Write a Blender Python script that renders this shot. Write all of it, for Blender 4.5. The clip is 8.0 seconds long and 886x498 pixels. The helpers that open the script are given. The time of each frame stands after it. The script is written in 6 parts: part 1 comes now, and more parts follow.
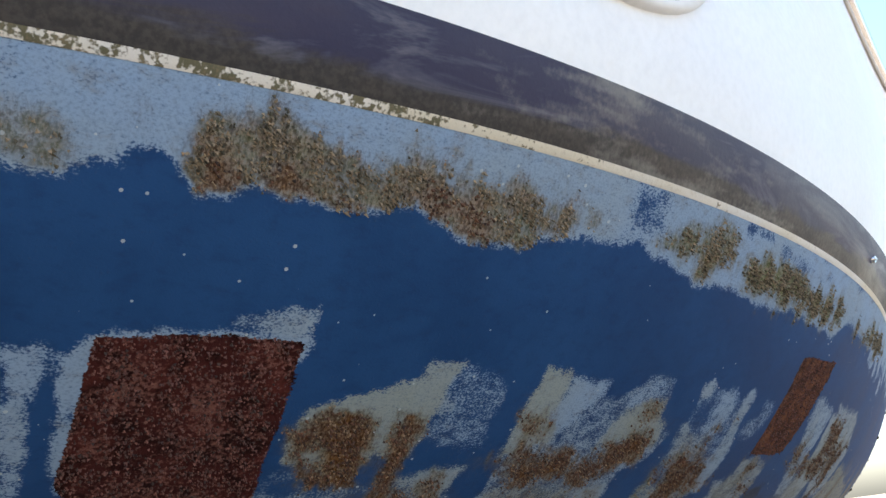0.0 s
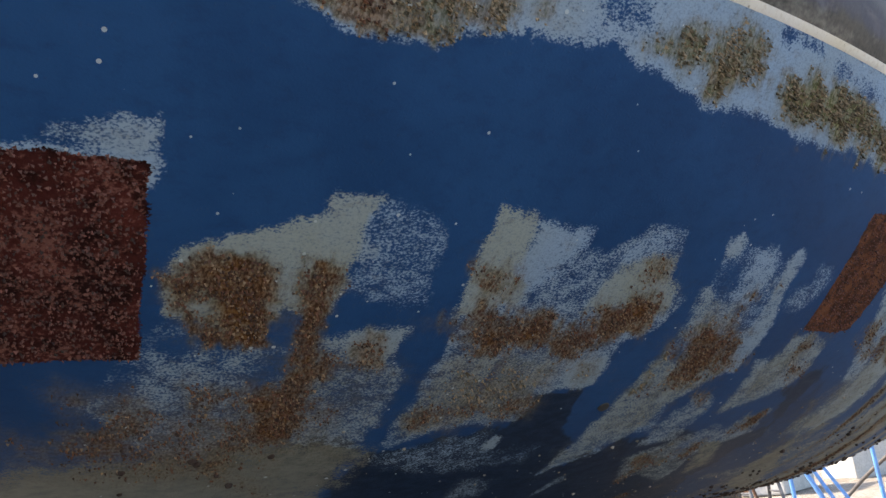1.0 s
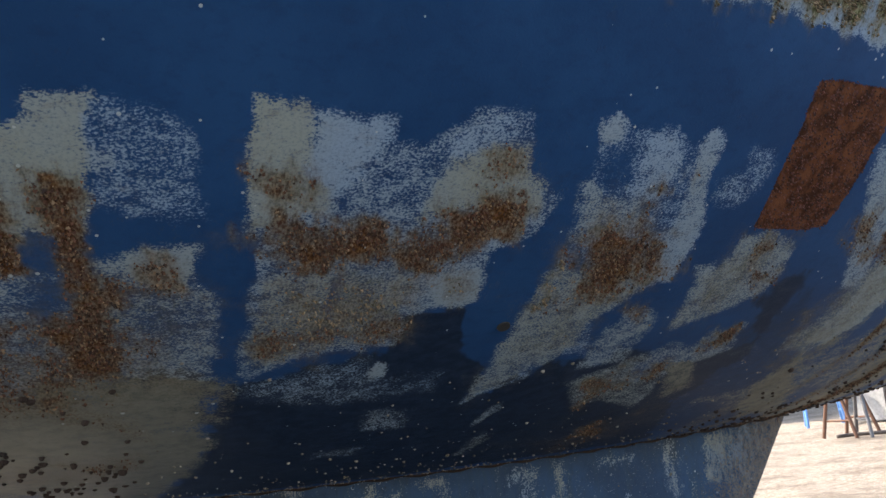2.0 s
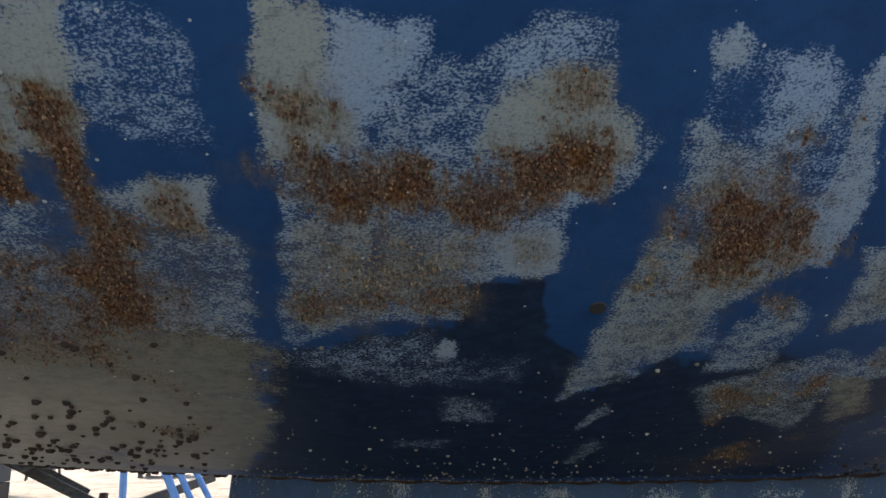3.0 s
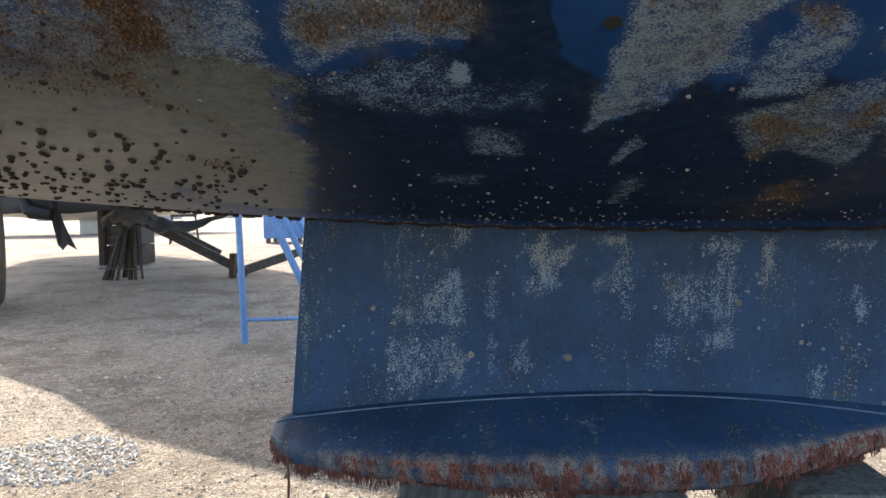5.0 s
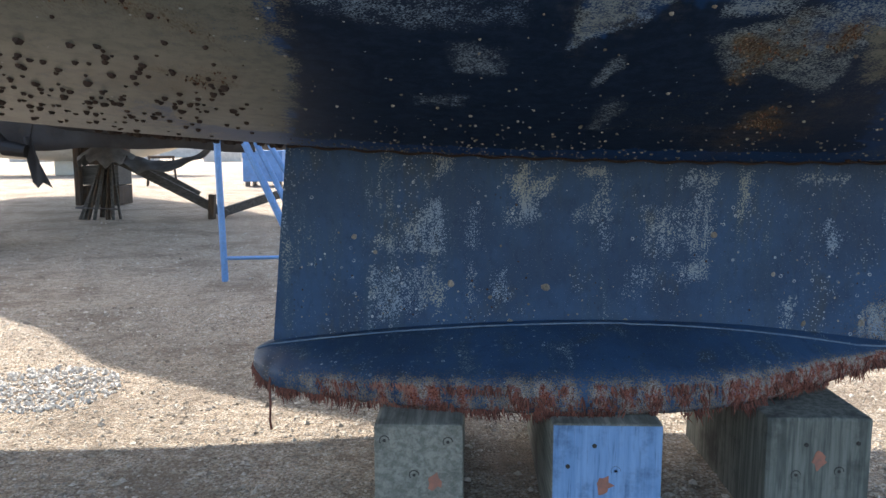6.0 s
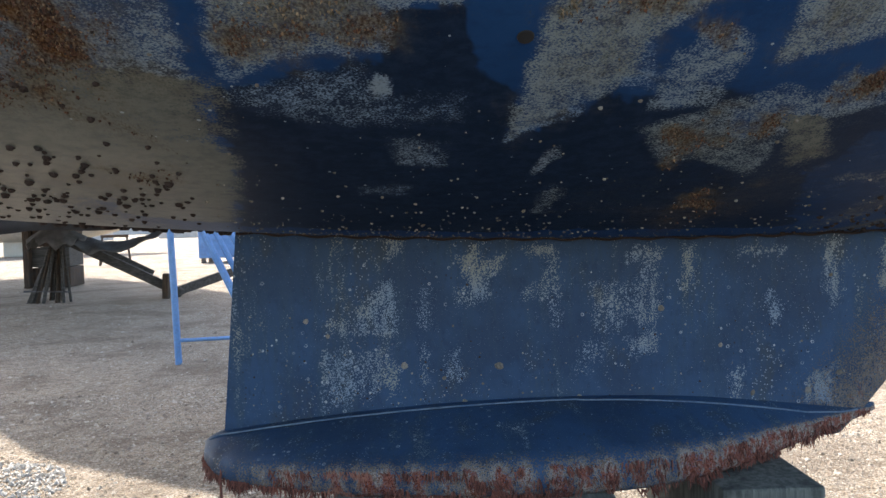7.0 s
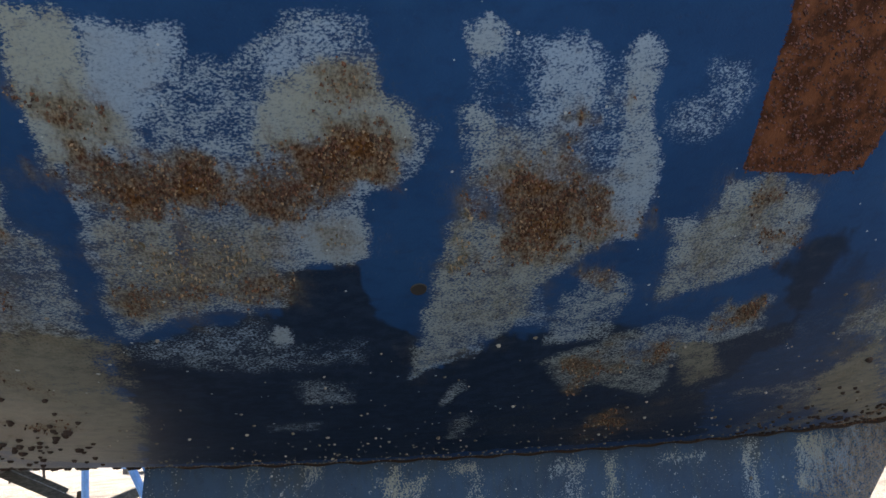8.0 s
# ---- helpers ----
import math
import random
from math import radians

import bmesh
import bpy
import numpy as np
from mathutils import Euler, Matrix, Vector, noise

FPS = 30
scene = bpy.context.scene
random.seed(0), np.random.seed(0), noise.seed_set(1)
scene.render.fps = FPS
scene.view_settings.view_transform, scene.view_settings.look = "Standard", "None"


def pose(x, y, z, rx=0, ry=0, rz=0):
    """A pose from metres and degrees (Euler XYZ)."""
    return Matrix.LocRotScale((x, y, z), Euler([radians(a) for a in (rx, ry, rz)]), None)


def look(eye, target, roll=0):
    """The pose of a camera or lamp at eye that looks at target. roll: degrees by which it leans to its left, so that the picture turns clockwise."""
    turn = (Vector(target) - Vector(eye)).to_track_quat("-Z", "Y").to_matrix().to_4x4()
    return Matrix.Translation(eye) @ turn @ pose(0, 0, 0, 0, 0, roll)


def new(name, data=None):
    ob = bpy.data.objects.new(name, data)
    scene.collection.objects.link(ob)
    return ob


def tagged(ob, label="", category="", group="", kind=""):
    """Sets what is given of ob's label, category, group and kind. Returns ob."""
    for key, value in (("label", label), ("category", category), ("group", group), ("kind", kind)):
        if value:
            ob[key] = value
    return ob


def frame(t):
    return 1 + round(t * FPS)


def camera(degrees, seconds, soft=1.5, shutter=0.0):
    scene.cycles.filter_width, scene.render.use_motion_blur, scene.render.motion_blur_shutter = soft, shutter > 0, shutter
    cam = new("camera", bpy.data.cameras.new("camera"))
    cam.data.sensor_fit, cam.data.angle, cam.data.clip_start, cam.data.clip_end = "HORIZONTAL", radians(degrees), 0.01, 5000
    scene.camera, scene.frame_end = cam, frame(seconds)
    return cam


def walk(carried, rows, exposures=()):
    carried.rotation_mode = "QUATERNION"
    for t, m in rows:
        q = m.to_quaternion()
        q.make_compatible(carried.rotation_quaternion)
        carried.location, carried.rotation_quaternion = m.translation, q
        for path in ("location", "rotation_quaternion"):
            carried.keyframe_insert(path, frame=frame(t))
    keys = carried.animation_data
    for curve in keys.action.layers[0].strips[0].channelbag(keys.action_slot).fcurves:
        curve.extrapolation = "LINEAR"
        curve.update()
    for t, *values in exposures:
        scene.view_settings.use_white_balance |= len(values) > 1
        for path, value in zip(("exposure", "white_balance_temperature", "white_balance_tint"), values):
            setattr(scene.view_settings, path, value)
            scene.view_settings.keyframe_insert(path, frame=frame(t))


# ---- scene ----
cam = camera(60.3, 8.0, soft=1.5)
PATH = [
    (0, (0.044, -0.001, 1.187), (1.185, 1.470, 1.917), -7.5),
    (0.5, (0.195, 0.037, 1.158), (1.260, 1.602, 1.804), -5.5),
    (1, (0.367, 0.081, 1.138), (1.296, 1.775, 1.656), -5.6),
    (1.5, (0.577, 0.052, 1.119), (1.329, 1.860, 1.527), -2.8),
    (1.7, (0.670, 0.036, 1.103), (1.412, 1.850, 1.504), -5.6),
    (2.8, (0.964, 0.208, 1.054), (1.282, 2.139, 1.467), -3.7),
    (3, (0.988, 0.218, 1.047), (1.167, 2.160, 1.495), -1.3),
    (3.5, (1.078, 0.198, 1.037), (0.947, 2.154, 1.438), 0.5),
    (4, (1.100, 0.208, 1.031), (0.883, 2.158, 1.417), -0.6),
    (4.5, (1.114, 0.224, 1.017), (0.949, 2.216, 1.096), -0.5),
    (5, (1.126, 0.224, 0.973), (1.006, 2.216, 0.849), -0.9),
    (5.2, (1.123, 0.221, 0.954), (1.032, 2.210, 0.766), -1.0),
    (6.3, (1.128, 0.201, 0.924), (1.067, 2.183, 0.662), 0.3),
    (6.5, (1.133, 0.200, 0.924), (1.094, 2.188, 0.709), 0.2),
    (7, (1.150, 0.196, 0.960), (1.187, 2.194, 0.877), -1.6),
    (7.5, (1.169, 0.174, 1.025), (1.273, 2.153, 1.293), -4.4),
    (8, (1.205, 0.161, 1.035), (1.425, 2.108, 1.433), -4.3),
]
EXPOSURES = [(0, 1.98), (0.5, 1.95), (1.0, 1.82), (1.5, 1.74), (3.0, 1.68), (3.5, 1.7), (5, 1.7), (6.5, 1.7), (8, 1.84)]

walk(cam, [(t, look(eye, target, roll)) for t, eye, target, roll in PATH], EXPOSURES)

# ---- daylight ----
SUN_UP, SUN_ROUND = 44.8, -35.0
world = bpy.data.worlds.new("world")
scene.world = world
world.use_nodes = True
wn = world.node_tree
sky = wn.nodes.new("ShaderNodeTexSky")
sky.sky_type, sky.sun_disc = "NISHITA", False
sky.sun_elevation, sky.sun_rotation = radians(SUN_UP), radians(SUN_ROUND)
sky.air_density, sky.dust_density, sky.ozone_density = 1.0, 2.6, 1.0
wn.links.new(sky.outputs["Color"], wn.nodes["Background"].inputs["Color"])
wn.nodes["Background"].inputs["Strength"].default_value = 0.15
sun = new("sun", bpy.data.lights.new("sun", "SUN"))
sun.data.energy, sun.data.angle, sun.data.color = 3.5, radians(0.6), (1.0, 0.93, 0.84)
sun_from = Vector((math.sin(radians(SUN_ROUND)) * math.cos(radians(SUN_UP)), math.cos(radians(SUN_ROUND)) * math.cos(radians(SUN_UP)), math.sin(radians(SUN_UP))))
sun.matrix_world = look(sun_from * 40, (0, 0, 0))


# ---- material helpers ----
def material(name):
    m = bpy.data.materials.new(name)
    m.use_nodes = True
    return m, m.node_tree, m.node_tree.nodes["Principled BSDF"]


def put(nt, socket, value):
    if isinstance(value, bpy.types.NodeSocket):
        nt.links.new(value, socket)
    elif isinstance(value, tuple) and len(value) == 3 and socket.type == "RGBA":
        socket.default_value = (*value, 1)
    else:
        socket.default_value = value


def coords(nt, scale=(1, 1, 1)):
    tc = nt.nodes.new("ShaderNodeTexCoord")
    mp = nt.nodes.new("ShaderNodeMapping")
    mp.inputs["Scale"].default_value = scale
    nt.links.new(tc.outputs["Object"], mp.inputs["Vector"])
    return mp.outputs["Vector"]


def grain(nt, scale, detail=3.0, rough=0.6, stretch=(1, 1, 1), distort=0.0):
    n = nt.nodes.new("ShaderNodeTexNoise")
    nt.links.new(coords(nt, stretch), n.inputs["Vector"])
    n.inputs["Scale"].default_value, n.inputs["Detail"].default_value = scale, detail
    n.inputs["Roughness"].default_value, n.inputs["Distortion"].default_value = rough, distort
    return n.outputs["Fac"]


def cells(nt, scale, out="Distance", stretch=(1, 1, 1), feature="F1"):
    v = nt.nodes.new("ShaderNodeTexVoronoi")
    v.feature = feature
    nt.links.new(coords(nt, stretch), v.inputs["Vector"])
    v.inputs["Scale"].default_value = scale
    return v.outputs[out]


def calc(nt, op, a, b=0.0, clamp=False):
    n = nt.nodes.new("ShaderNodeMath")
    n.operation, n.use_clamp = op, clamp
    put(nt, n.inputs[0], a), put(nt, n.inputs[1], b)
    return n.outputs[0]


def ramp(nt, v, lo, hi, a=0.0, b=1.0):
    n = nt.nodes.new("ShaderNodeMapRange")
    n.interpolation_type = "SMOOTHSTEP"
    put(nt, n.inputs["Value"], v)
    for key, value in (("From Min", lo), ("From Max", hi), ("To Min", a), ("To Max", b)):
        put(nt, n.inputs[key], value)
    return n.outputs["Result"]


def mix(nt, fac, a, b):
    n = nt.nodes.new("ShaderNodeMix")
    n.data_type = "RGBA"
    put(nt, n.inputs[0], fac), put(nt, n.inputs[6], a), put(nt, n.inputs[7], b)
    return n.outputs[2]


def bump(nt, bsdf, height, distance, strength=1.0):
    b = nt.nodes.new("ShaderNodeBump")
    b.inputs["Strength"].default_value, b.inputs["Distance"].default_value = strength, distance
    put(nt, b.inputs["Height"], height)
    nt.links.new(b.outputs["Normal"], bsdf.inputs["Normal"])


def field(nt, name):
    a = nt.nodes.new("ShaderNodeAttribute")
    a.attribute_name = name
    return a.outputs["Fac"]


def worn(name, a, b, rough=0.6, metal=0.0, scale=8.0, fine=90.0, depth=0.001, stretch=(1, 1, 1), dirt=(0.09, 0.07, 0.05), dirty=0.25):
    """A plain surface with two tones, fine grain and patches of dirt."""
    m, nt, bs = material(name)
    large, small = grain(nt, scale, 4, 0.65, stretch), grain(nt, fine, 3, 0.6, stretch)
    tone = mix(nt, ramp(nt, large, 0.35, 0.65), a, b)
    tone = mix(nt, ramp(nt, small, 0.3, 0.8, 0.0, 0.35), tone, dirt)
    tone = mix(nt, ramp(nt, grain(nt, scale * 0.6, 5, 0.7), 0.5, 0.72, 0.0, dirty), tone, dirt)
    put(nt, bs.inputs["Base Color"], tone)
    put(nt, bs.inputs["Roughness"], ramp(nt, large, 0.3, 0.7, max(rough - 0.1, 0.03), min(rough + 0.12, 1)))
    bs.inputs["Metallic"].default_value = metal
    bump(nt, bs, small, depth, 0.7)
    return m


# ---- materials ----
def antifouling():
    """Blue bottom paint, worn to pale older coats, with weed and rust-brown growth, bare red primer and chalky specks."""
    m, nt, bs = material("antifouling")
    fine = grain(nt, 370, 3, 0.62, (0.72, 1, 1))
    mid = grain(nt, 46, 5, 0.7, (0.7, 1, 1.2))
    broad = grain(nt, 5, 4, 0.6)
    speck = ramp(nt, calc(nt, "ADD", calc(nt, "MULTIPLY", fine, 0.62), calc(nt, "MULTIPLY", mid, 0.38)), 0.34, 0.66)
    # blue coat
    base = mix(nt, ramp(nt, broad, 0.35, 0.65), (0.014, 0.054, 0.15), (0.019, 0.07, 0.185))
    base = mix(nt, ramp(nt, mid, 0.45, 0.75, 0.0, 0.35), base, (0.012, 0.03, 0.09))
    base = mix(nt, ramp(nt, fine, 0.62, 0.8, 0.0, 0.3), base, (0.06, 0.1, 0.2))
    # darker second coat, with shade near the keel put into the colour
    coat_and_shade = ramp(nt, calc(nt, "ADD", field(nt, "dark"), calc(nt, "MULTIPLY", calc(nt, "SUBTRACT", mid, 0.5), 0.5)), 0.15, 0.8)
    base = mix(nt, coat_and_shade, base, mix(nt, ramp(nt, mid, 0.4, 0.65), (0.01, 0.022, 0.048), (0.017, 0.033, 0.068)))
    # pale worn coat
    cover = field(nt, "pale")
    drawn = calc(nt, "ADD", calc(nt, "MULTIPLY", grain(nt, 11, 5, 0.72, (0.6, 1, 1)), 0.5), calc(nt, "MULTIPLY", grain(nt, 22, 4, 0.7, (1, 0.22, 0.22), 0.4), 0.5))
    wear = calc(nt, "MULTIPLY", calc(nt, "SUBTRACT", drawn, 0.5), 1.9)
    wear = calc(nt, "MULTIPLY", wear, calc(nt, "MULTIPLY", cover, calc(nt, "SUBTRACT", 1.12, cover)))
    cover = calc(nt, "ADD", cover, calc(nt, "MULTIPLY", wear, 2.0))
    pale_m = calc(nt, "MULTIPLY", ramp(nt, calc(nt, "SUBTRACT", calc(nt, "MULTIPLY", cover, 1.1), speck), -0.34, 0.36), ramp(nt, cover, 0.04, 0.24))
    tint = calc(nt, "ADD", calc(nt, "MULTIPLY", field(nt, "tint"), 0.8), calc(nt, "MULTIPLY", calc(nt, "SUBTRACT", broad, 0.5), 0.9), True)
    pale_c = mix(nt, tint, (0.25, 0.355, 0.5), (0.3, 0.315, 0.235))
    pale_c = mix(nt, ramp(nt, fine, 0.42, 0.72, 0.0, 0.5), pale_c, (0.12, 0.17, 0.23))
    pale_c = mix(nt, ramp(nt, mid, 0.5, 0.7, 0.0, 0.5), pale_c, (0.185, 0.19, 0.175))
    slime = mix(nt, ramp(nt, mid, 0.4, 0.65), (0.195, 0.2, 0.168), (0.14, 0.145, 0.125))
    slime = mix(nt, ramp(nt, grain(nt, 4, 5, 0.7, (0.5, 1, 1)), 0.5, 0.7, 0.0, 0.6), slime, (0.12, 0.105, 0.085))
    pale_c = mix(nt, ramp(nt, field(nt, "tint"), 0.84, 0.94), pale_c, slime)
    tone = mix(nt, pale_m, base, pale_c)
    # brown and green growth
    tuft = grain(nt, 260, 3, 0.6, (1, 0.6, 0.6))
    clump = ramp(nt, calc(nt, "ADD", calc(nt, "MULTIPLY", tuft, 0.6), calc(nt, "MULTIPLY", mid, 0.4)), 0.3, 0.68)
    grow = field(nt, "growth")
    lush = calc(nt, "MULTIPLY", calc(nt, "SUBTRACT", grain(nt, 17, 6, 0.75), 0.5), 2.0)
    grow = calc(nt, "ADD", grow, calc(nt, "MULTIPLY", lush, calc(nt, "MULTIPLY", grow, 1.2)))
    halo = calc(nt, "MULTIPLY", ramp(nt, calc(nt, "ADD", grow, calc(nt, "MULTIPLY", calc(nt, "SUBTRACT", mid, 0.5), 0.45)), 0.04, 0.62), 0.72)
    tone = mix(nt, halo, tone, mix(nt, ramp(nt, tuft, 0.4, 0.65), (0.125, 0.105, 0.06), (0.225, 0.195, 0.125)))
    grow_m = ramp(nt, calc(nt, "SUBTRACT", calc(nt, "MULTIPLY", grow, 1.1), calc(nt, "ADD", calc(nt, "MULTIPLY", clump, 0.62), 0.14)), -0.34, 0.62)
    rust = mix(nt, ramp(nt, tuft, 0.36, 0.64), (0.05, 0.024, 0.013), (0.17, 0.085, 0.04))
    rust = mix(nt, ramp(nt, grain(nt, 30, 4, 0.7), 0.44, 0.62, 0.0, 0.8), rust, mix(nt, ramp(nt, tuft, 0.38, 0.6), (0.09, 0.04, 0.012), (0.2, 0.1, 0.032)))
    rust = mix(nt, ramp(nt, grain(nt, 21, 4, 0.7, (1.2, 0.8, 1)), 0.5, 0.66, 0.0, 0.7), rust, (0.075, 0.028, 0.02))
    drab = mix(nt, ramp(nt, tuft, 0.38, 0.6), (0.1, 0.074, 0.054), (0.28, 0.205, 0.15))
    rust = mix(nt, ramp(nt, field(nt, "green"), 0.14, 0.32), rust, drab)
    green = mix(nt, ramp(nt, tuft, 0.36, 0.66), (0.075, 0.078, 0.03), (0.27, 0.26, 0.12))
    grow_c = mix(nt, ramp(nt, calc(nt, "ADD", field(nt, "green"), calc(nt, "MULTIPLY", calc(nt, "SUBTRACT", mid, 0.5), 1.6)), 0.25, 0.8), rust, green)
    grow_c = mix(nt, ramp(nt, cells(nt, 150, "Distance"), 0.1, 0.17, 0.4, 0.0), grow_c, (0.3, 0.2, 0.11))
    tone = mix(nt, grow_m, tone, grow_c)
    # bare red-brown pads
    red_m = ramp(nt, calc(nt, "ADD", field(nt, "red"), calc(nt, "MULTIPLY", calc(nt, "SUBTRACT", speck, 0.5), 0.45)), 0.4, 0.55)
    blot, grit = grain(nt, 26, 4, 0.65), grain(nt, 170, 3, 0.65)
    red_c = mix(nt, ramp(nt, blot, 0.36, 0.62), (0.018, 0.0055, 0.005), (0.088, 0.021, 0.016))
    red_c = mix(nt, ramp(nt, grain(nt, 13, 5, 0.7), 0.42, 0.66, 0.0, 0.7), red_c, (0.03, 0.008, 0.008))
    red_c = mix(nt, ramp(nt, calc(nt, "ADD", calc(nt, "MULTIPLY", grit, 0.7), calc(nt, "MULTIPLY", grain(nt, 9, 4, 0.7), 0.7)), 0.7, 0.86, 0.0, 0.65), red_c, (0.24, 0.11, 0.085))
    red_c = mix(nt, calc(nt, "MULTIPLY", field(nt, "rusty"), 0.9), red_c, mix(nt, ramp(nt, blot, 0.36, 0.62), (0.055, 0.022, 0.012), (0.165, 0.066, 0.031)))
    tone = mix(nt, red_m, tone, red_c)
    # chalky specks left by barnacles
    spot = calc(nt, "LESS_THAN", cells(nt, 30, "Distance"), ramp(nt, grain(nt, 5, 3), 0.35, 0.75, 0.035, 0.1))
    tone = mix(nt, calc(nt, "MULTIPLY", calc(nt, "MULTIPLY", spot, 0.8), calc(nt, "SUBTRACT", 1.0, red_m)), tone, (0.45, 0.5, 0.52))
    put(nt, bs.inputs["Base Color"], tone)
    rough = calc(nt, "ADD", calc(nt, "SUBTRACT", ramp(nt, broad, 0.3, 0.7, 0.64, 0.72), calc(nt, "MULTIPLY", field(nt, "gloss"), 0.3)), calc(nt, "MULTIPLY", pale_m, 0.02))
    rough = calc(nt, "ADD", rough, calc(nt, "MULTIPLY", calc(nt, "MAXIMUM", grow_m, red_m), 0.3))
    put(nt, bs.inputs["Roughness"], rough)
    put(nt, bs.inputs["Specular IOR Level"], ramp(nt, field(nt, "gloss"), 0.0, 1.0, 0.1, 0.5))
    high = calc(nt, "ADD", calc(nt, "MULTIPLY", fine, 0.16), calc(nt, "MULTIPLY", pale_m, -0.12))
    high = calc(nt, "ADD", high, calc(nt, "MULTIPLY", calc(nt, "MULTIPLY", calc(nt, "MAXIMUM", grow_m, calc(nt, "MULTIPLY", red_m, 0.35)), tuft), 1.9))
    high = calc(nt, "ADD", high, calc(nt, "MULTIPLY", spot, 0.5))
    bump(nt, bs, high, 0.003, 0.8)
    return m


def keel_paint():
    """Blue bottom paint on the ballast keel: worn in upright streaks, ringed scars, weed towards the lower lip."""
    m, nt, bs = material("keel_paint")
    fine, mid, broad = grain(nt, 250, 2, 0.6), grain(nt, 42, 5, 0.7, (1, 1, 0.6)), grain(nt, 4, 4, 0.6)
    streak = grain(nt, 14, 4, 0.7, (1, 0.3, 0.14))
    speck = ramp(nt, calc(nt, "ADD", calc(nt, "MULTIPLY", fine, 0.78), calc(nt, "MULTIPLY", mid, 0.22)), 0.36, 0.64)
    base = mix(nt, ramp(nt, broad, 0.4, 0.6), (0.027, 0.058, 0.115), (0.037, 0.083, 0.162))
    base = mix(nt, ramp(nt, streak, 0.45, 0.65, 0.0, 0.6), base, (0.042, 0.075, 0.115))
    base = mix(nt, ramp(nt, mid, 0.5, 0.72, 0.0, 0.45), base, (0.014, 0.03, 0.07))
    base = mix(nt, ramp(nt, grain(nt, 9, 5, 0.7, (1, 1, 0.5)), 0.52, 0.7, 0.0, 0.5), base, (0.06, 0.062, 0.05))
    cover = calc(nt, "ADD", calc(nt, "MULTIPLY", field(nt, "pale"), ramp(nt, grain(nt, 58, 4, 0.7, (1, 0.5, 0.3)), 0.34, 0.6, 0.35, 1.0)), ramp(nt, streak, 0.52, 0.72, 0.0, 0.3))
    pale_m = ramp(nt, calc(nt, "SUBTRACT", calc(nt, "MULTIPLY", cover, 1.1), speck), 0.02, 0.14)
    pale_c = mix(nt, ramp(nt, broad, 0.4, 0.6), (0.25, 0.32, 0.4), (0.32, 0.33, 0.29))
    tone = mix(nt, calc(nt, "MULTIPLY", pale_m, 0.85), base, pale_c)
    ring = cells(nt, 36, "Distance")
    ring_m = calc(nt, "MULTIPLY", ramp(nt, ring, 0.1, 0.13), ramp(nt, ring, 0.19, 0.16))
    ring_m = calc(nt, "MULTIPLY", ring_m, ramp(nt, grain(nt, 6, 2), 0.5, 0.62))
    ring_m = calc(nt, "MULTIPLY", ring_m, ramp(nt, grain(nt, 60, 2), 0.4, 0.55))
    tone = mix(nt, calc(nt, "MULTIPLY", ring_m, 0.9), tone, (0.46, 0.49, 0.5))
    fleck = calc(nt, "LESS_THAN", cells(nt, 115, "Distance"), ramp(nt, grain(nt, 9, 4, 0.7, (1, 1, 0.5)), 0.4, 0.68, 0.0, 0.24))
    tone = mix(nt, calc(nt, "MULTIPLY", fleck, 0.7), tone, (0.36, 0.41, 0.45))
    pit = calc(nt, "LESS_THAN", cells(nt, 64, "Distance", (1.1, 1, 0.9)), ramp(nt, grain(nt, 12, 4, 0.7), 0.45, 0.7, 0.0, 0.22))
    tone = mix(nt, calc(nt, "MULTIPLY", pit, 0.8), tone, (0.03, 0.035, 0.045))
    weed = ramp(nt, calc(nt, "SUBTRACT", field(nt, "growth"), speck), -0.05, 0.2)
    weed_c = mix(nt, ramp(nt, fine, 0.36, 0.62), (0.08, 0.02, 0.013), (0.36, 0.13, 0.085))
    crust = mix(nt, ramp(nt, fine, 0.36, 0.64), (0.16, 0.12, 0.09), (0.46, 0.42, 0.37))
    tuft = calc(nt, "ADD", calc(nt, "MULTIPLY", grain(nt, 85, 4, 0.7, (1, 1, 0.45)), 1.3), calc(nt, "MULTIPLY", grain(nt, 13, 3), 0.95))
    weed_c = mix(nt, ramp(nt, calc(nt, "ADD", tuft, calc(nt, "MULTIPLY", field(nt, "growth"), -0.95)), 0.1, 0.4), weed_c, crust)
    tone = mix(nt, weed, tone, weed_c)
    put(nt, bs.inputs["Base Color"], tone)
    put(nt, bs.inputs["Roughness"], calc(nt, "ADD", ramp(nt, broad, 0.3, 0.7, 0.42, 0.55), calc(nt, "MULTIPLY", weed, 0.35)))
    bs.inputs["Specular IOR Level"].default_value = 0.22
    tone = mix(nt, ramp(nt, fine, 0.66, 0.74, 0.0, 0.5), tone, (0.25, 0.32, 0.38))
    put(nt, bs.inputs["Base Color"], tone)
    high = calc(nt, "ADD", calc(nt, "MULTIPLY", fine, 0.2), calc(nt, "MULTIPLY", calc(nt, "MULTIPLY", weed, fine), 1.8))
    bump(nt, bs, calc(nt, "ADD", high, calc(nt, "MULTIPLY", ring_m, 0.3)), 0.003, 0.8)
    return m


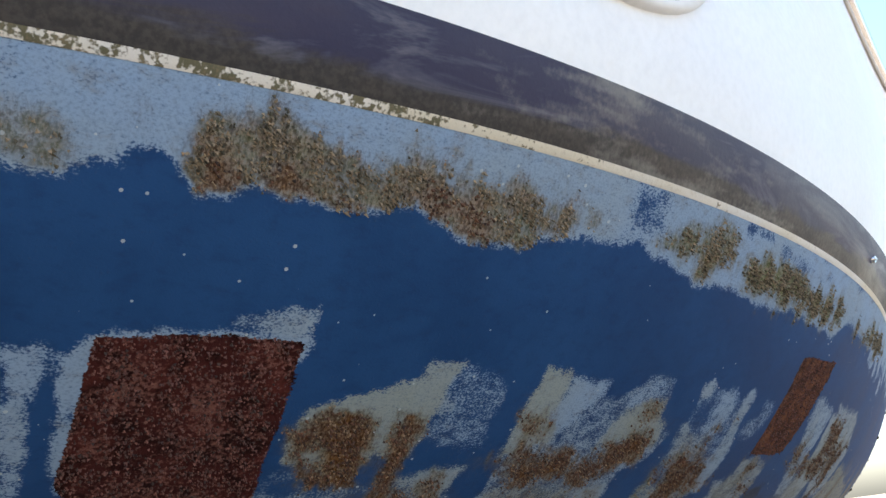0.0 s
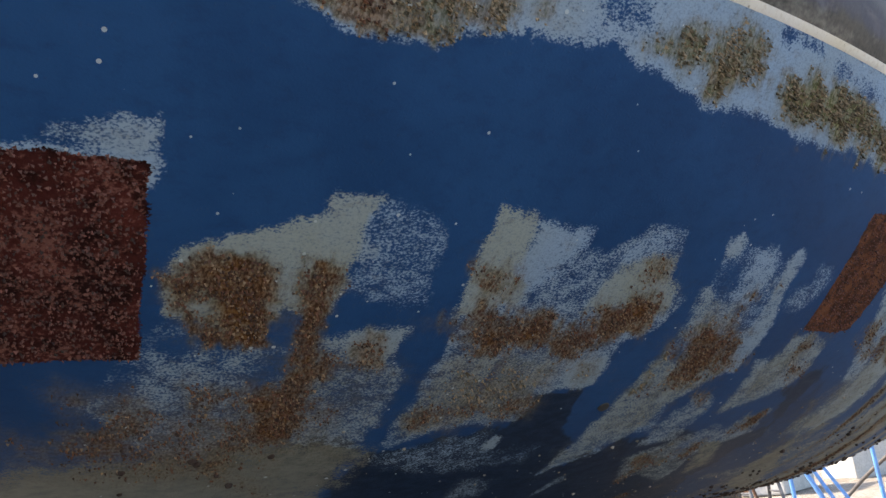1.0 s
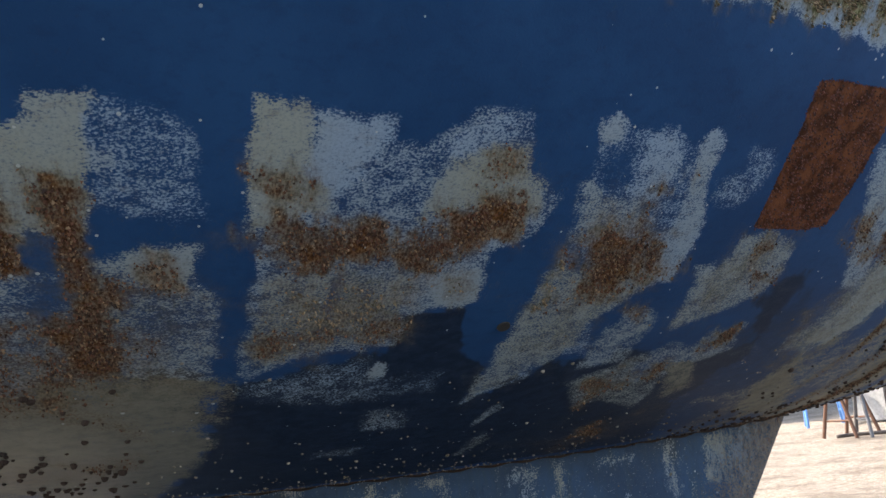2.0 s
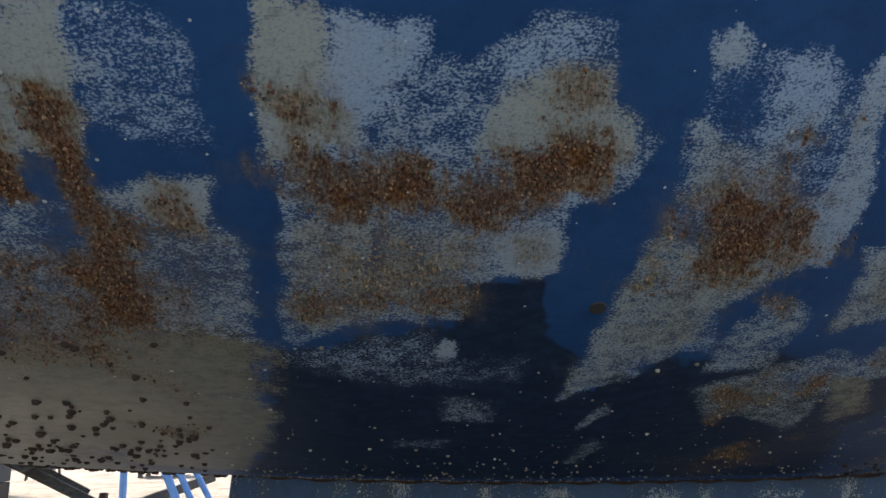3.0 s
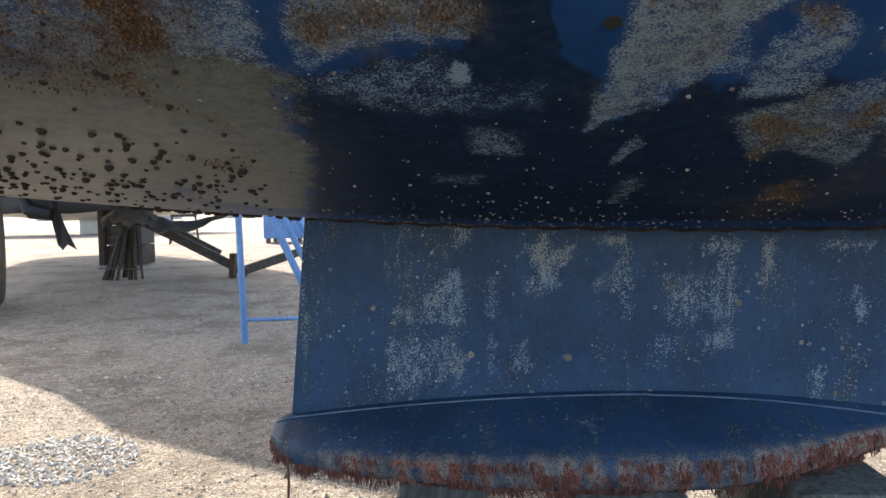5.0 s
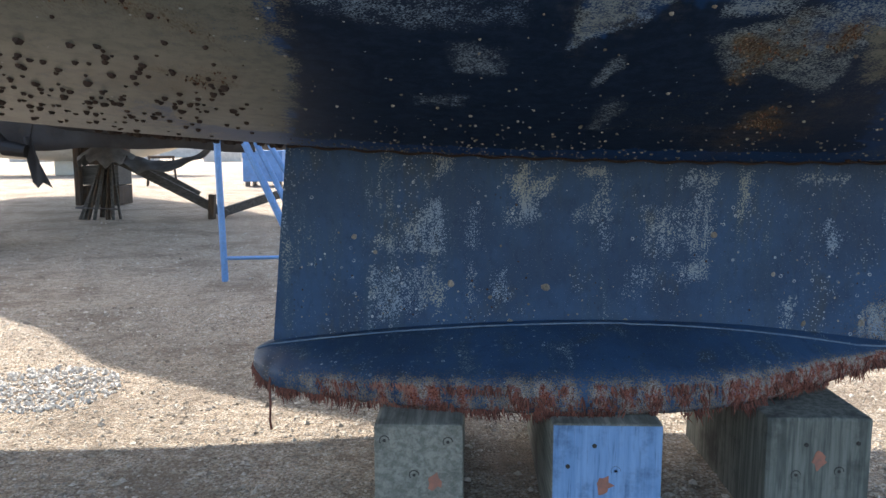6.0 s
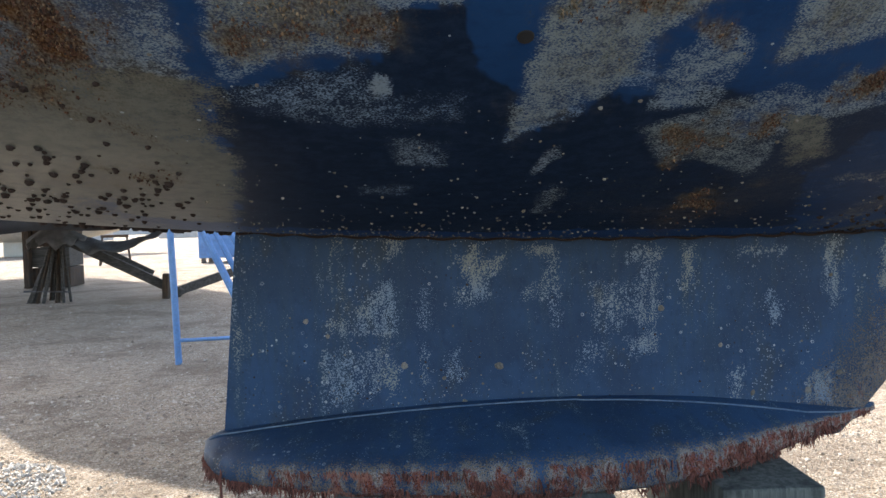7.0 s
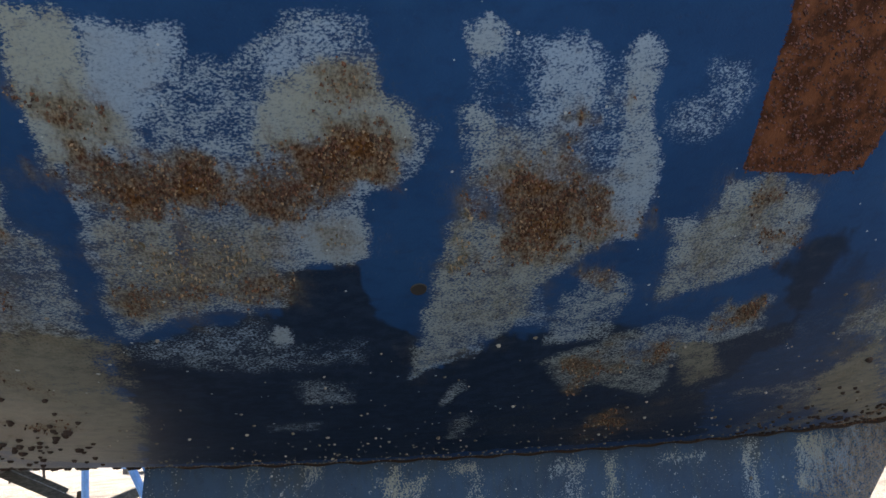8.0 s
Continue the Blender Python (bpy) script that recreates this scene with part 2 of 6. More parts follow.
def boot_paint():
    """Dull navy band at the waterline with a brown scum line and chalky smears."""
    m, nt, bs = material("boot_paint")
    fine, smear = grain(nt, 120, 3), grain(nt, 5, 5, 0.65, (0.6, 1, 3), 0.8)
    low = ramp(nt, calc(nt, "ADD", field(nt, "height"), calc(nt, "MULTIPLY", calc(nt, "SUBTRACT", smear, 0.5), 0.7)), 0.3, 0.46)
    tone = mix(nt, ramp(nt, grain(nt, 3, 3), 0.4, 0.6), (0.008, 0.01, 0.05), (0.02, 0.024, 0.06))
    tone = mix(nt, ramp(nt, smear, 0.54, 0.7, 0.0, 0.7), tone, (0.13, 0.13, 0.16))
    scum = mix(nt, ramp(nt, fine, 0.35, 0.65), (0.018, 0.016, 0.015), (0.042, 0.036, 0.031))
    tone = mix(nt, low, scum, tone)
    tone = mix(nt, ramp(nt, calc(nt, "ADD", grain(nt, 2.2, 5, 0.7, (0.5, 1, 2)), calc(nt, "MULTIPLY", fine, 0.1)), 0.62, 0.74, 0.0, 0.6), tone, (0.25, 0.24, 0.21))
    put(nt, bs.inputs["Base Color"], tone)
    put(nt, bs.inputs["Roughness"], ramp(nt, smear, 0.3, 0.7, 0.35, 0.6))
    bump(nt, bs, fine, 0.0008, 0.5)
    return m


def stripe_paint():
    m, nt, bs = material("stripe_paint")
    fine, mid = grain(nt, 160, 3), grain(nt, 40, 3)
    tone = mix(nt, ramp(nt, grain(nt, 2, 3), 0.4, 0.6), (0.72, 0.66, 0.52), (0.75, 0.73, 0.68))
    decay = ramp(nt, calc(nt, "ADD", calc(nt, "MULTIPLY", field(nt, "growth"), 0.17), calc(nt, "ADD", calc(nt, "MULTIPLY", mid, 0.6), calc(nt, "MULTIPLY", fine, 0.4))), 0.63, 0.72)
    tone = mix(nt, decay, tone, (0.12, 0.11, 0.06))
    tone = mix(nt, ramp(nt, fine, 0.5, 0.75, 0.0, 0.3), tone, (0.4, 0.3, 0.18))
    put(nt, bs.inputs["Base Color"], tone)
    bs.inputs["Roughness"].default_value = 0.5
    bump(nt, bs, fine, 0.001, 0.6)
    return m


def ground_dirt():
    """Pale, dusty yard of packed grit and small stones."""
    m, nt, bs = material("ground_dirt")
    broad, mid, fine = grain(nt, 0.5, 5, 0.65), grain(nt, 5, 6, 0.75), grain(nt, 110, 4, 0.75)
    stones = cells(nt, 120, "Color")
    edge = cells(nt, 120, "Distance")
    tone = mix(nt, ramp(nt, broad, 0.35, 0.65), (0.46, 0.36, 0.255), (0.54, 0.43, 0.315))
    tone = mix(nt, ramp(nt, mid, 0.4, 0.68, 0.0, 0.6), tone, (0.25, 0.205, 0.155))
    grey = nt.nodes.new("ShaderNodeRGBToBW")
    nt.links.new(stones, grey.inputs[0])
    tone = mix(nt, ramp(nt, grey.outputs[0], 0.45, 0.72, 0.0, 0.85), tone, (0.66, 0.59, 0.49))
    tone = mix(nt, ramp(nt, fine, 0.46, 0.62, 0.0, 0.8), tone, (0.12, 0.092, 0.068))
    tone = mix(nt, ramp(nt, grain(nt, 14, 5, 0.75, (1, 1.6, 1)), 0.48, 0.62, 0.0, 0.6), tone, (0.16, 0.118, 0.08))
    tone = mix(nt, ramp(nt, grain(nt, 1.3, 5, 0.7), 0.46, 0.64, 0.0, 0.65), tone, (0.17, 0.13, 0.092))
    tone = mix(nt, ramp(nt, grain(nt, 26, 4, 0.75), 0.52, 0.7, 0.0, 0.45), tone, (0.15, 0.12, 0.09))
    put(nt, bs.inputs["Base Color"], tone)
    bs.inputs["Roughness"].default_value = 0.95
    high = calc(nt, "ADD", calc(nt, "MULTIPLY", edge, -0.5), calc(nt, "ADD", calc(nt, "MULTIPLY", fine, 0.5), mid))
    bump(nt, bs, high, 0.028, 1.0)
    return m


def timber(name, a, b, along, dirt=(0.06, 0.055, 0.05)):
    """Weathered sawn wood with its grain along the axis 0, 1 or 2."""
    m, nt, bs = material(name)
    st = [1.0, 1.0, 1.0]
    st[along] = 0.06
    lines, fine = grain(nt, 55, 4, 0.65, tuple(st), 0.3), grain(nt, 190, 2, 0.6, tuple(st))
    tone = mix(nt, ramp(nt, lines, 0.36, 0.64), a, b)
    tone = mix(nt, ramp(nt, grain(nt, 7, 5, 0.7), 0.48, 0.7, 0.0, 0.7), tone, dirt)
    tone = mix(nt, ramp(nt, fine, 0.55, 0.75, 0.0, 0.45), tone, dirt)
    put(nt, bs.inputs["Base Color"], tone)
    bs.inputs["Roughness"].default_value = 0.85
    bump(nt, bs, calc(nt, "ADD", lines, calc(nt, "MULTIPLY", fine, 0.5)), 0.003, 0.8)
    return m


def plain(name, colour, rough=0.5, metal=0.0):
    m, nt, bs = material(name)
    put(nt, bs.inputs["Base Color"], colour)
    bs.inputs["Roughness"].default_value, bs.inputs["Metallic"].default_value = rough, metal
    return m


def scattered(name, a, b, rough=0.85):
    """Tone that changes from piece to piece of a joined mesh."""
    m, nt, bs = material(name)
    g = nt.nodes.new("ShaderNodeNewGeometry")
    tone = mix(nt, g.outputs["Random Per Island"], a, b)
    tone = mix(nt, ramp(nt, grain(nt, 150, 2), 0.4, 0.7, 0.0, 0.4), tone, (0.05, 0.04, 0.03))
    put(nt, bs.inputs["Base Color"], tone)
    bs.inputs["Roughness"].default_value = rough
    return m


WELD = worn("scuffed_weld", (0.08, 0.14, 0.23), (0.18, 0.24, 0.31), 0.6, 0, 20, 150, 0.001, dirt=(0.03, 0.06, 0.12), dirty=0.6)
WHITE_STONE = scattered("white_rubble", (0.5, 0.47, 0.43), (0.78, 0.75, 0.7))
ANTIFOUL, KEEL_PAINT, BOOT, STRIPE = antifouling(), keel_paint(), boot_paint(), stripe_paint()
GELCOAT = worn("white_gelcoat", (0.9, 0.89, 0.86), (0.87, 0.86, 0.83), 0.4, 0, 2, 60, 0.0001, dirt=(0.74, 0.73, 0.7), dirty=0.2)
GROUND = ground_dirt()
GREY_WOOD = timber("grey_timber", (0.16, 0.16, 0.13), (0.29, 0.28, 0.23), 1, (0.055, 0.05, 0.04))
DARK_WOOD = timber("dark_green_grey_timber", (0.085, 0.092, 0.078), (0.19, 0.195, 0.165), 2, (0.03, 0.03, 0.026))
GREY_PLANK = timber("grey_plank", (0.05, 0.046, 0.04), (0.11, 0.102, 0.089), 0)
BROWN_POST = timber("brown_post", (0.04, 0.026, 0.016), (0.095, 0.06, 0.036), 2)
BLUE_WOOD = timber("blue_painted_timber", (0.16, 0.29, 0.5), (0.22, 0.36, 0.58), 2, (0.04, 0.075, 0.14))
BLUE_STEEL = worn("blue_painted_steel", (0.1, 0.27, 0.62), (0.14, 0.33, 0.7), 0.45, 0, 6, 80, 0.0004, dirty=0.3)
GREY_STEEL = worn("grey_steel", (0.1, 0.105, 0.11), (0.18, 0.185, 0.19), 0.5, 0.6, 9, 90, 0.0006, dirt=(0.14, 0.07, 0.04), dirty=0.5)
RUSTY = worn("rusty_steel", (0.13, 0.06, 0.035), (0.2, 0.1, 0.06), 0.8, 0.2, 9, 90, 0.001)
CHROME = plain("stainless_steel", (0.62, 0.62, 0.62), 0.18, 1.0)
RUBBER = worn("tyre_rubber", (0.075, 0.06, 0.05), (0.11, 0.09, 0.075), 0.85, 0, 5, 60, 0.002, dirt=(0.2, 0.16, 0.12), dirty=0.5)
BLACK_RUBBER = worn("black_rubber", (0.01, 0.01, 0.011), (0.018, 0.018, 0.02), 0.6, 0, 9, 90, 0.001, dirt=(0.04, 0.035, 0.03), dirty=0.2)
DARK_CLOTH = worn("dark_tarpaulin", (0.022, 0.024, 0.03), (0.046, 0.05, 0.058), 0.8, 0, 5, 120, 0.002, dirty=0.4)
GREY_CLOTH = worn("grey_canvas", (0.13, 0.128, 0.122), (0.24, 0.235, 0.225), 0.85, 0, 6, 150, 0.002)
ORANGE = worn("orange_paint", (0.42, 0.16, 0.1), (0.3, 0.14, 0.1), 0.8, 0, 30, 200, 0.001, dirt=(0.2, 0.13, 0.1), dirty=0.6)
NAIL = plain("old_steel_nail", (0.06, 0.055, 0.05), 0.6, 0.6)
GLASS_DARK = plain("smoked_acrylic", (0.03, 0.024, 0.02), 0.08)
BARNACLE_DARK = scattered("dark_barnacle_shell", (0.013, 0.009, 0.007), (0.05, 0.026, 0.019))
BARNACLE_PALE = scattered("pale_barnacle_shell", (0.13, 0.11, 0.085), (0.36, 0.33, 0.28))
WEED = scattered("red_brown_weed", (0.07, 0.02, 0.014), (0.3, 0.11, 0.075))
WEED_BROWN = scattered("brown_weed", (0.02, 0.01, 0.007), (0.16, 0.067, 0.033))
WEED_TAN = scattered("tan_weed", (0.14, 0.085, 0.045), (0.32, 0.215, 0.125))
WEED_GREEN = scattered("olive_weed", (0.035, 0.032, 0.016), (0.36, 0.27, 0.17))
WEED_RED = scattered("dull_red_weed", (0.016, 0.006, 0.005), (0.19, 0.072, 0.052))
STONE = scattered("yard_stones", (0.17, 0.135, 0.1), (0.72, 0.65, 0.55))
CONCRETE = worn("pale_concrete", (0.5, 0.48, 0.44), (0.6, 0.58, 0.54), 0.9, 0, 1.5, 30, 0.003, dirty=0.3)
GREY_HULL = worn("grey_blue_bottom_paint", (0.028, 0.032, 0.042), (0.05, 0.056, 0.068), 0.7, 0, 2, 50, 0.001)
CREAM = worn("cream_gelcoat", (0.62, 0.57, 0.47), (0.68, 0.64, 0.56), 0.4, 0, 2, 50, 0.0005)


# ---- mesh helpers ----
def thing(name, at=(0, 0, 0), turn=0.0):
    ob = new(name)
    ob.matrix_basis = pose(*at, 0, 0, turn)
    ob.empty_display_size = 0.1
    return ob


def finish(name, me, mat, parent=None, label="", smooth=False):
    me.materials.append(mat)
    if smooth:
        me.polygons.foreach_set("use_smooth", [True] * len(me.polygons))
    ob = new(name, me)
    if parent:
        ob.parent = parent
    if label:
        tagged(ob, label)
    return ob


def part(name, bm, mat, parent=None, label="", smooth=False):
    me = bpy.data.meshes.new(name)
    bm.normal_update()
    bm.to_mesh(me)
    bm.free()
    return finish(name, me, mat, parent, label, smooth)


def sheet(name, verts, faces, mat, parent=None, label="", smooth=True, fields=None):
    me = bpy.data.meshes.new(name)
    me.from_pydata(verts, [], faces)
    for key, values in (fields or {}).items():
        me.attributes.new(key, "FLOAT", "POINT").data.foreach_set("value", np.asarray(values, dtype=np.float32))
    return finish(name, me, mat, parent, label, smooth)


def grid_faces(rows, cols, flip=False):
    i = (np.arange(rows - 1)[:, None] * cols + np.arange(cols - 1)[None, :]).ravel()
    f = np.stack([i, i + 1, i + cols + 1, i + cols], 1)
    return (f[:, ::-1] if flip else f).tolist()


def tube(bm, p, q, r, seg=10, r2=None):
    p, q = Vector(p), Vector(q)
    d = q - p
    m = Matrix.Translation((p + q) / 2) @ d.to_track_quat("Z", "Y").to_matrix().to_4x4()
    bmesh.ops.create_cone(bm, cap_ends=True, segments=seg, radius1=r, radius2=r if r2 is None else r2, depth=d.length, matrix=m)


def block(bm, at, size, turn=(0, 0, 0), bevel=0.006):
    m = pose(*at, *turn) @ Matrix.Diagonal((*size, 1))
    made = bmesh.ops.create_cube(bm, size=1, matrix=m)
    edges = {e for v in made["verts"] for e in v.link_edges}
    if bevel:
        bmesh.ops.bevel(bm, geom=list(edges), offset=bevel, segments=2, affect="EDGES", profile=0.6)


def one_tube(name, p, q, r, mat, parent, seg=10):
    bm = bmesh.new()
    tube(bm, p, q, r, seg)
    return part(name, bm, mat, parent, smooth=False)


def one_block(name, at, size, mat, parent, turn=(0, 0, 0), bevel=0.006, label=""):
    bm = bmesh.new()
    block(bm, at, size, turn, bevel)
    return part(name, bm, mat, parent, label)


def path_tube(name, points, r, mat, parent=None, seg=8):
    """A tube that follows a curve through the points."""
    pts = [Vector(p) for p in points]
    verts, faces = [], []
    for i, p in enumerate(pts):
        d = (pts[min(i + 1, len(pts) - 1)] - pts[max(i - 1, 0)]).normalized()
        a = d.orthogonal().normalized() if i == 0 else (a - d * a.dot(d)).normalized()
        b = d.cross(a)
        verts += [tuple(p + r * (math.cos(t) * a + math.sin(t) * b)) for t in (2 * math.pi * k / seg for k in range(seg))]
    for i in range(len(pts) - 1):
        for k in range(seg):
            j = (k + 1) % seg
            faces.append((i * seg + k, i * seg + j, (i + 1) * seg + j, (i + 1) * seg + k))
    faces += [tuple(range(seg))[::-1], tuple(range((len(pts) - 1) * seg, len(pts) * seg))]
    return sheet(name, verts, faces, mat, parent)


# ---- ground ----
def ground_height(x, y):
    return 0.02 * np.sin(x * 0.7 + 1) * np.sin(y * 0.5) + 0.008 * np.sin(x * 2.3 + y * 1.7)


def make_ground():
    ax = np.concatenate([-np.geomspace(900, 9, 16), np.linspace(-8, 12, 161), np.geomspace(13, 900, 16)])
    ay = np.concatenate([-np.geomspace(900, 5, 16), np.linspace(-4, 18, 177), np.geomspace(19, 900, 16)])
    gx, gy = np.meshgrid(ax, ay)
    near = np.exp(-((np.hypot(gx - 1, gy - 3) / 14) ** 4))
    z = ground_height(gx, gy) * near - 0.012 * near
    v = np.stack([gx, gy, z], -1).reshape(-1, 3).tolist()
    ob = sheet("ground", v, grid_faces(len(ay), len(ax)), GROUND)
    tagged(ob, "pale dusty boatyard ground of packed grit", "ground", kind="structure")


make_ground()


# ---- the boat's shape ----
YC, ZW = 2.30, 1.665            # centre line and waterline of the boat
BOOT_TOP = 1.765


def half_beam(x):
    d = np.asarray(x, dtype=float) - 0.65
    ahead = 1.68 - 0.118 * d * d + 0.06 * np.maximum(d - 1.6, 0) ** 2.2 - 0.3 * np.maximum(d - 3.2, 0) ** 2.5
    return np.maximum(np.where(d > 0, ahead, 1.68 - 0.118 * d * d / (1 + 0.35 * d * d)), 0.012)


def keel_line(x):
    d = np.asarray(x, dtype=float) - 2.0
    return np.minimum(0.89 + 0.025 * d * d + np.where(d > 0, 0.016 * d ** 4, -0.0002 * d ** 4), ZW - 0.01)


def bottom_height(x, s):
    u = np.clip(s / half_beam(x), 0, 1.0)
    return keel_line(x) + (ZW - keel_line(x)) * (0.84 * u ** 2 + 0.16 * u ** 8)


def side(x, z):
    d = np.asarray(z, dtype=float) - ZW
    bow = np.clip((np.asarray(x) - 1.2) / 3, 0, 1) ** 2
    return half_beam(x) + (0.15 * (1 - np.exp(-d / 0.2)) + 0.3 * bow * d) * np.clip(half_beam(x) / 0.3, 0, 1)


def sheer(x):
    return 2.62 + 0.018 * (np.asarray(x, dtype=float) + 0.5) ** 2


S_TABLE = np.linspace(0, 1.68, 1500)
G_TABLE = np.concatenate([[0], np.cumsum(np.hypot(np.diff(S_TABLE), np.diff(bottom_height(1.0, S_TABLE / 1.68 * half_beam(1.0)))))])


def girth(s):
    """Distance from the keel round the bilge."""
    return np.interp(s, S_TABLE, G_TABLE)


# ---- worn areas of the bottom paint, and shade painted near the keel: (along the boat, round the bilge) ----
PALE, GROWTH, RED, DARK, GAPS, KEEL_MARKS = [], [], [], [], [], []


def patch(layer, cover, tint, outline, soft=1.0):
    layer.append((cover, tint, outline, soft))


patch(PALE, 0.98, 0.15, [(0.106, 1.728), (0.143, 1.736), (0.201, 1.756), (0.215, 1.782), (0.246, 1.779), (0.286, 1.745), (0.340, 1.766), (0.380, 1.765), (0.436, 1.764), (0.493, 1.776), (0.553, 1.792), (0.616, 1.759), (0.683, 1.756), (0.809, 1.782), (0.904, 1.783), (0.963, 1.796), (1.004, 1.770), (1.154, 1.721), (1.287, 1.704), (1.396, 1.662), (1.550, 1.637), (1.844, 1.529), (1.929, 1.543), (2.312, 1.363), (2.597, 1.251), (2.313, 1.452), (1.813, 1.661), (1.435, 1.789), (1.195, 1.851), (1.020, 1.879), (0.816, 1.901), (0.610, 1.908), (0.388, 1.893), (0.234, 1.872), (0.091, 1.844)])
patch(PALE, 0.75, 0.3, [(0.365, 1.601), (0.398, 1.623), (0.448, 1.626), (0.467, 1.636), (0.469, 1.595), (0.431, 1.582), (0.370, 1.598)])
patch(PALE, 0.8, 0.1, [(0.136, 1.528), (0.178, 1.539), (0.176, 1.504), (0.170, 1.437), (0.182, 1.306), (0.168, 1.305)])
patch(PALE, 0.95, 0.1, [(0.197, 1.523), (0.219, 1.561), (0.315, 1.577), (0.458, 1.594), (0.466, 1.616), (0.472, 1.578), (0.454, 1.558), (0.234, 1.529), (0.220, 1.478), (0.234, 1.307), (0.218, 1.306), (0.197, 1.458)])
patch(PALE, 0.1, 0.9, [(1.540, 0.892), (1.730, 0.922), (1.928, 0.938), (2.071, 0.985), (2.563, 0.183), (2.131, 0.513), (1.865, 0.530), (1.658, 0.458), (1.380, 0.496), (1.396, 0.685), (1.569, 0.748)], 5)
patch(PALE, 0.27, 0.2, [(0.857, 1.040), (1.072, 1.097), (1.103, 1.024), (1.208, 1.013), (1.203, 0.956), (1.093, 0.939), (0.897, 0.973)], 4)
patch(PALE, 0.95, 0.5, [(1.076, 1.070), (1.103, 1.069), (1.103, 1.024), (1.074, 1.025)])
patch(PALE, 0.36, 0.5, [(1.093, 0.900), (1.182, 0.880), (1.176, 0.800), (1.101, 0.798)], 3)
patch(PALE, 0.28, 0.3, [(1.020, 0.706), (1.121, 0.698), (1.116, 0.645), (1.017, 0.653)], 3)
patch(PALE, 0.95, 0.95, [(0.267, 0.994), (0.477, 1.052), (0.676, 1.065), (0.722, 0.984), (0.790, 0.888), (0.798, 0.789), (0.651, 0.740), (0.351, 0.679), (-0.006, 0.572)], 6)
patch(PALE, 0.38, 0.8, [(2.169, 1.149), (2.143, 1.086), (2.113, 0.978), (2.036, 0.856), (2.246, 0.762), (2.358, 0.955)], 3)
patch(PALE, 0.4, 0.9, [(2.441, 0.873), (2.300, 0.768), (2.090, 0.672), (1.911, 0.669), (2.197, 0.537), (2.519, 0.537), (2.720, 0.610)], 4)
patch(PALE, 0.3, 0.5, [(1.329, 0.752), (1.347, 0.831), (1.368, 0.855), (1.374, 0.818), (1.342, 0.742)], 1)
patch(PALE, 0.24, 0.6, [(1.353, 0.510), (1.372, 0.704), (1.410, 0.718), (1.424, 0.640), (1.389, 0.512)], 2)
patch(PALE, 0.6, 0.4, [(1.949, 1.369), (2.012, 1.356), (2.117, 1.189), (2.169, 1.014), (2.097, 1.037)], 1.5)
patch(PALE, 0.65, 0.7, [(2.183, 1.282), (2.469, 1.170), (2.628, 1.003), (2.565, 0.875), (2.396, 0.937)], 1.5)
patch(PALE, 0.9, 0.95, [(0.677, 1.110), (0.842, 1.059), (0.754, 0.636), (0.083, 0.424), (0.343, 0.867), (0.589, 1.077)], 7)
patch(GROWTH, 0.6, 0.9, [(1.013, 1.794), (1.070, 1.810), (1.195, 1.820), (1.251, 1.758), (1.191, 1.740), (1.029, 1.775)])
patch(GROWTH, 0.8, 0.6, [(1.104, 1.791), (1.213, 1.805), (1.248, 1.748), (1.141, 1.741)])
patch(GROWTH, 0.8, 0.8, [(1.258, 1.747), (1.374, 1.750), (1.619, 1.676), (1.867, 1.570), (1.813, 1.559), (1.540, 1.650), (1.361, 1.682)])
patch(GROWTH, 0.7, 0.9, [(2.027, 1.506), (2.470, 1.330), (2.540, 1.280), (2.188, 1.422)])
patch(GROWTH, 0.42, 0.6, [(0.098, 1.793), (0.123, 1.806), (0.151, 1.783), (0.195, 1.791), (0.193, 1.772), (0.141, 1.750), (0.106, 1.739)])
patch(GROWTH, 0.26, 0.7, [(2.015, 0.986), (2.187, 1.118), (2.349, 0.951), (2.226, 0.872), (2.178, 0.735), (2.079, 0.769)])
patch(GROWTH, 0.6, 0.2, [(2.225, 1.225), (2.358, 1.192), (2.352, 1.008), (2.219, 1.052)])
patch(GROWTH, 0.5, 0.1, [(1.977, 1.229), (2.069, 1.227), (2.106, 1.142), (2.027, 1.151)])
# dark bands along the keel carry its shade; the small rectangle is second coat
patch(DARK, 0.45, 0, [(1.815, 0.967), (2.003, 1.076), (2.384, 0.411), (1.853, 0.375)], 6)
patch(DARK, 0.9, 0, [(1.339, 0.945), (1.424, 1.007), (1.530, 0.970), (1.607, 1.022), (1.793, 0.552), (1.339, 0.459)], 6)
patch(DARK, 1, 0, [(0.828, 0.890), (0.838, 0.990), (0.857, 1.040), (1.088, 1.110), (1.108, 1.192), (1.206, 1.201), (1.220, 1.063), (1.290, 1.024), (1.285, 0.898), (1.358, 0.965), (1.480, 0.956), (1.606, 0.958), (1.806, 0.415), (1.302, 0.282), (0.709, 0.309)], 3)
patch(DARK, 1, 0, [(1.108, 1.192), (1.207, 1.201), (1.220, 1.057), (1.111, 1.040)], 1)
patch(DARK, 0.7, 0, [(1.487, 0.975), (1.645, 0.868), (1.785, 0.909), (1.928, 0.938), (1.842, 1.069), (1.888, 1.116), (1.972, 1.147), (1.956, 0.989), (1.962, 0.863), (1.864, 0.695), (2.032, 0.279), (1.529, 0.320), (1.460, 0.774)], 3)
patch(GAPS, 0.75, 0, [(0.927, 1.871), (0.990, 1.881), (1.012, 1.808), (0.943, 1.809)], 2)
patch(GAPS, 0.9, 0, [(1.248, 1.828), (1.360, 1.802), (1.367, 1.785), (1.269, 1.803)], 0.5)
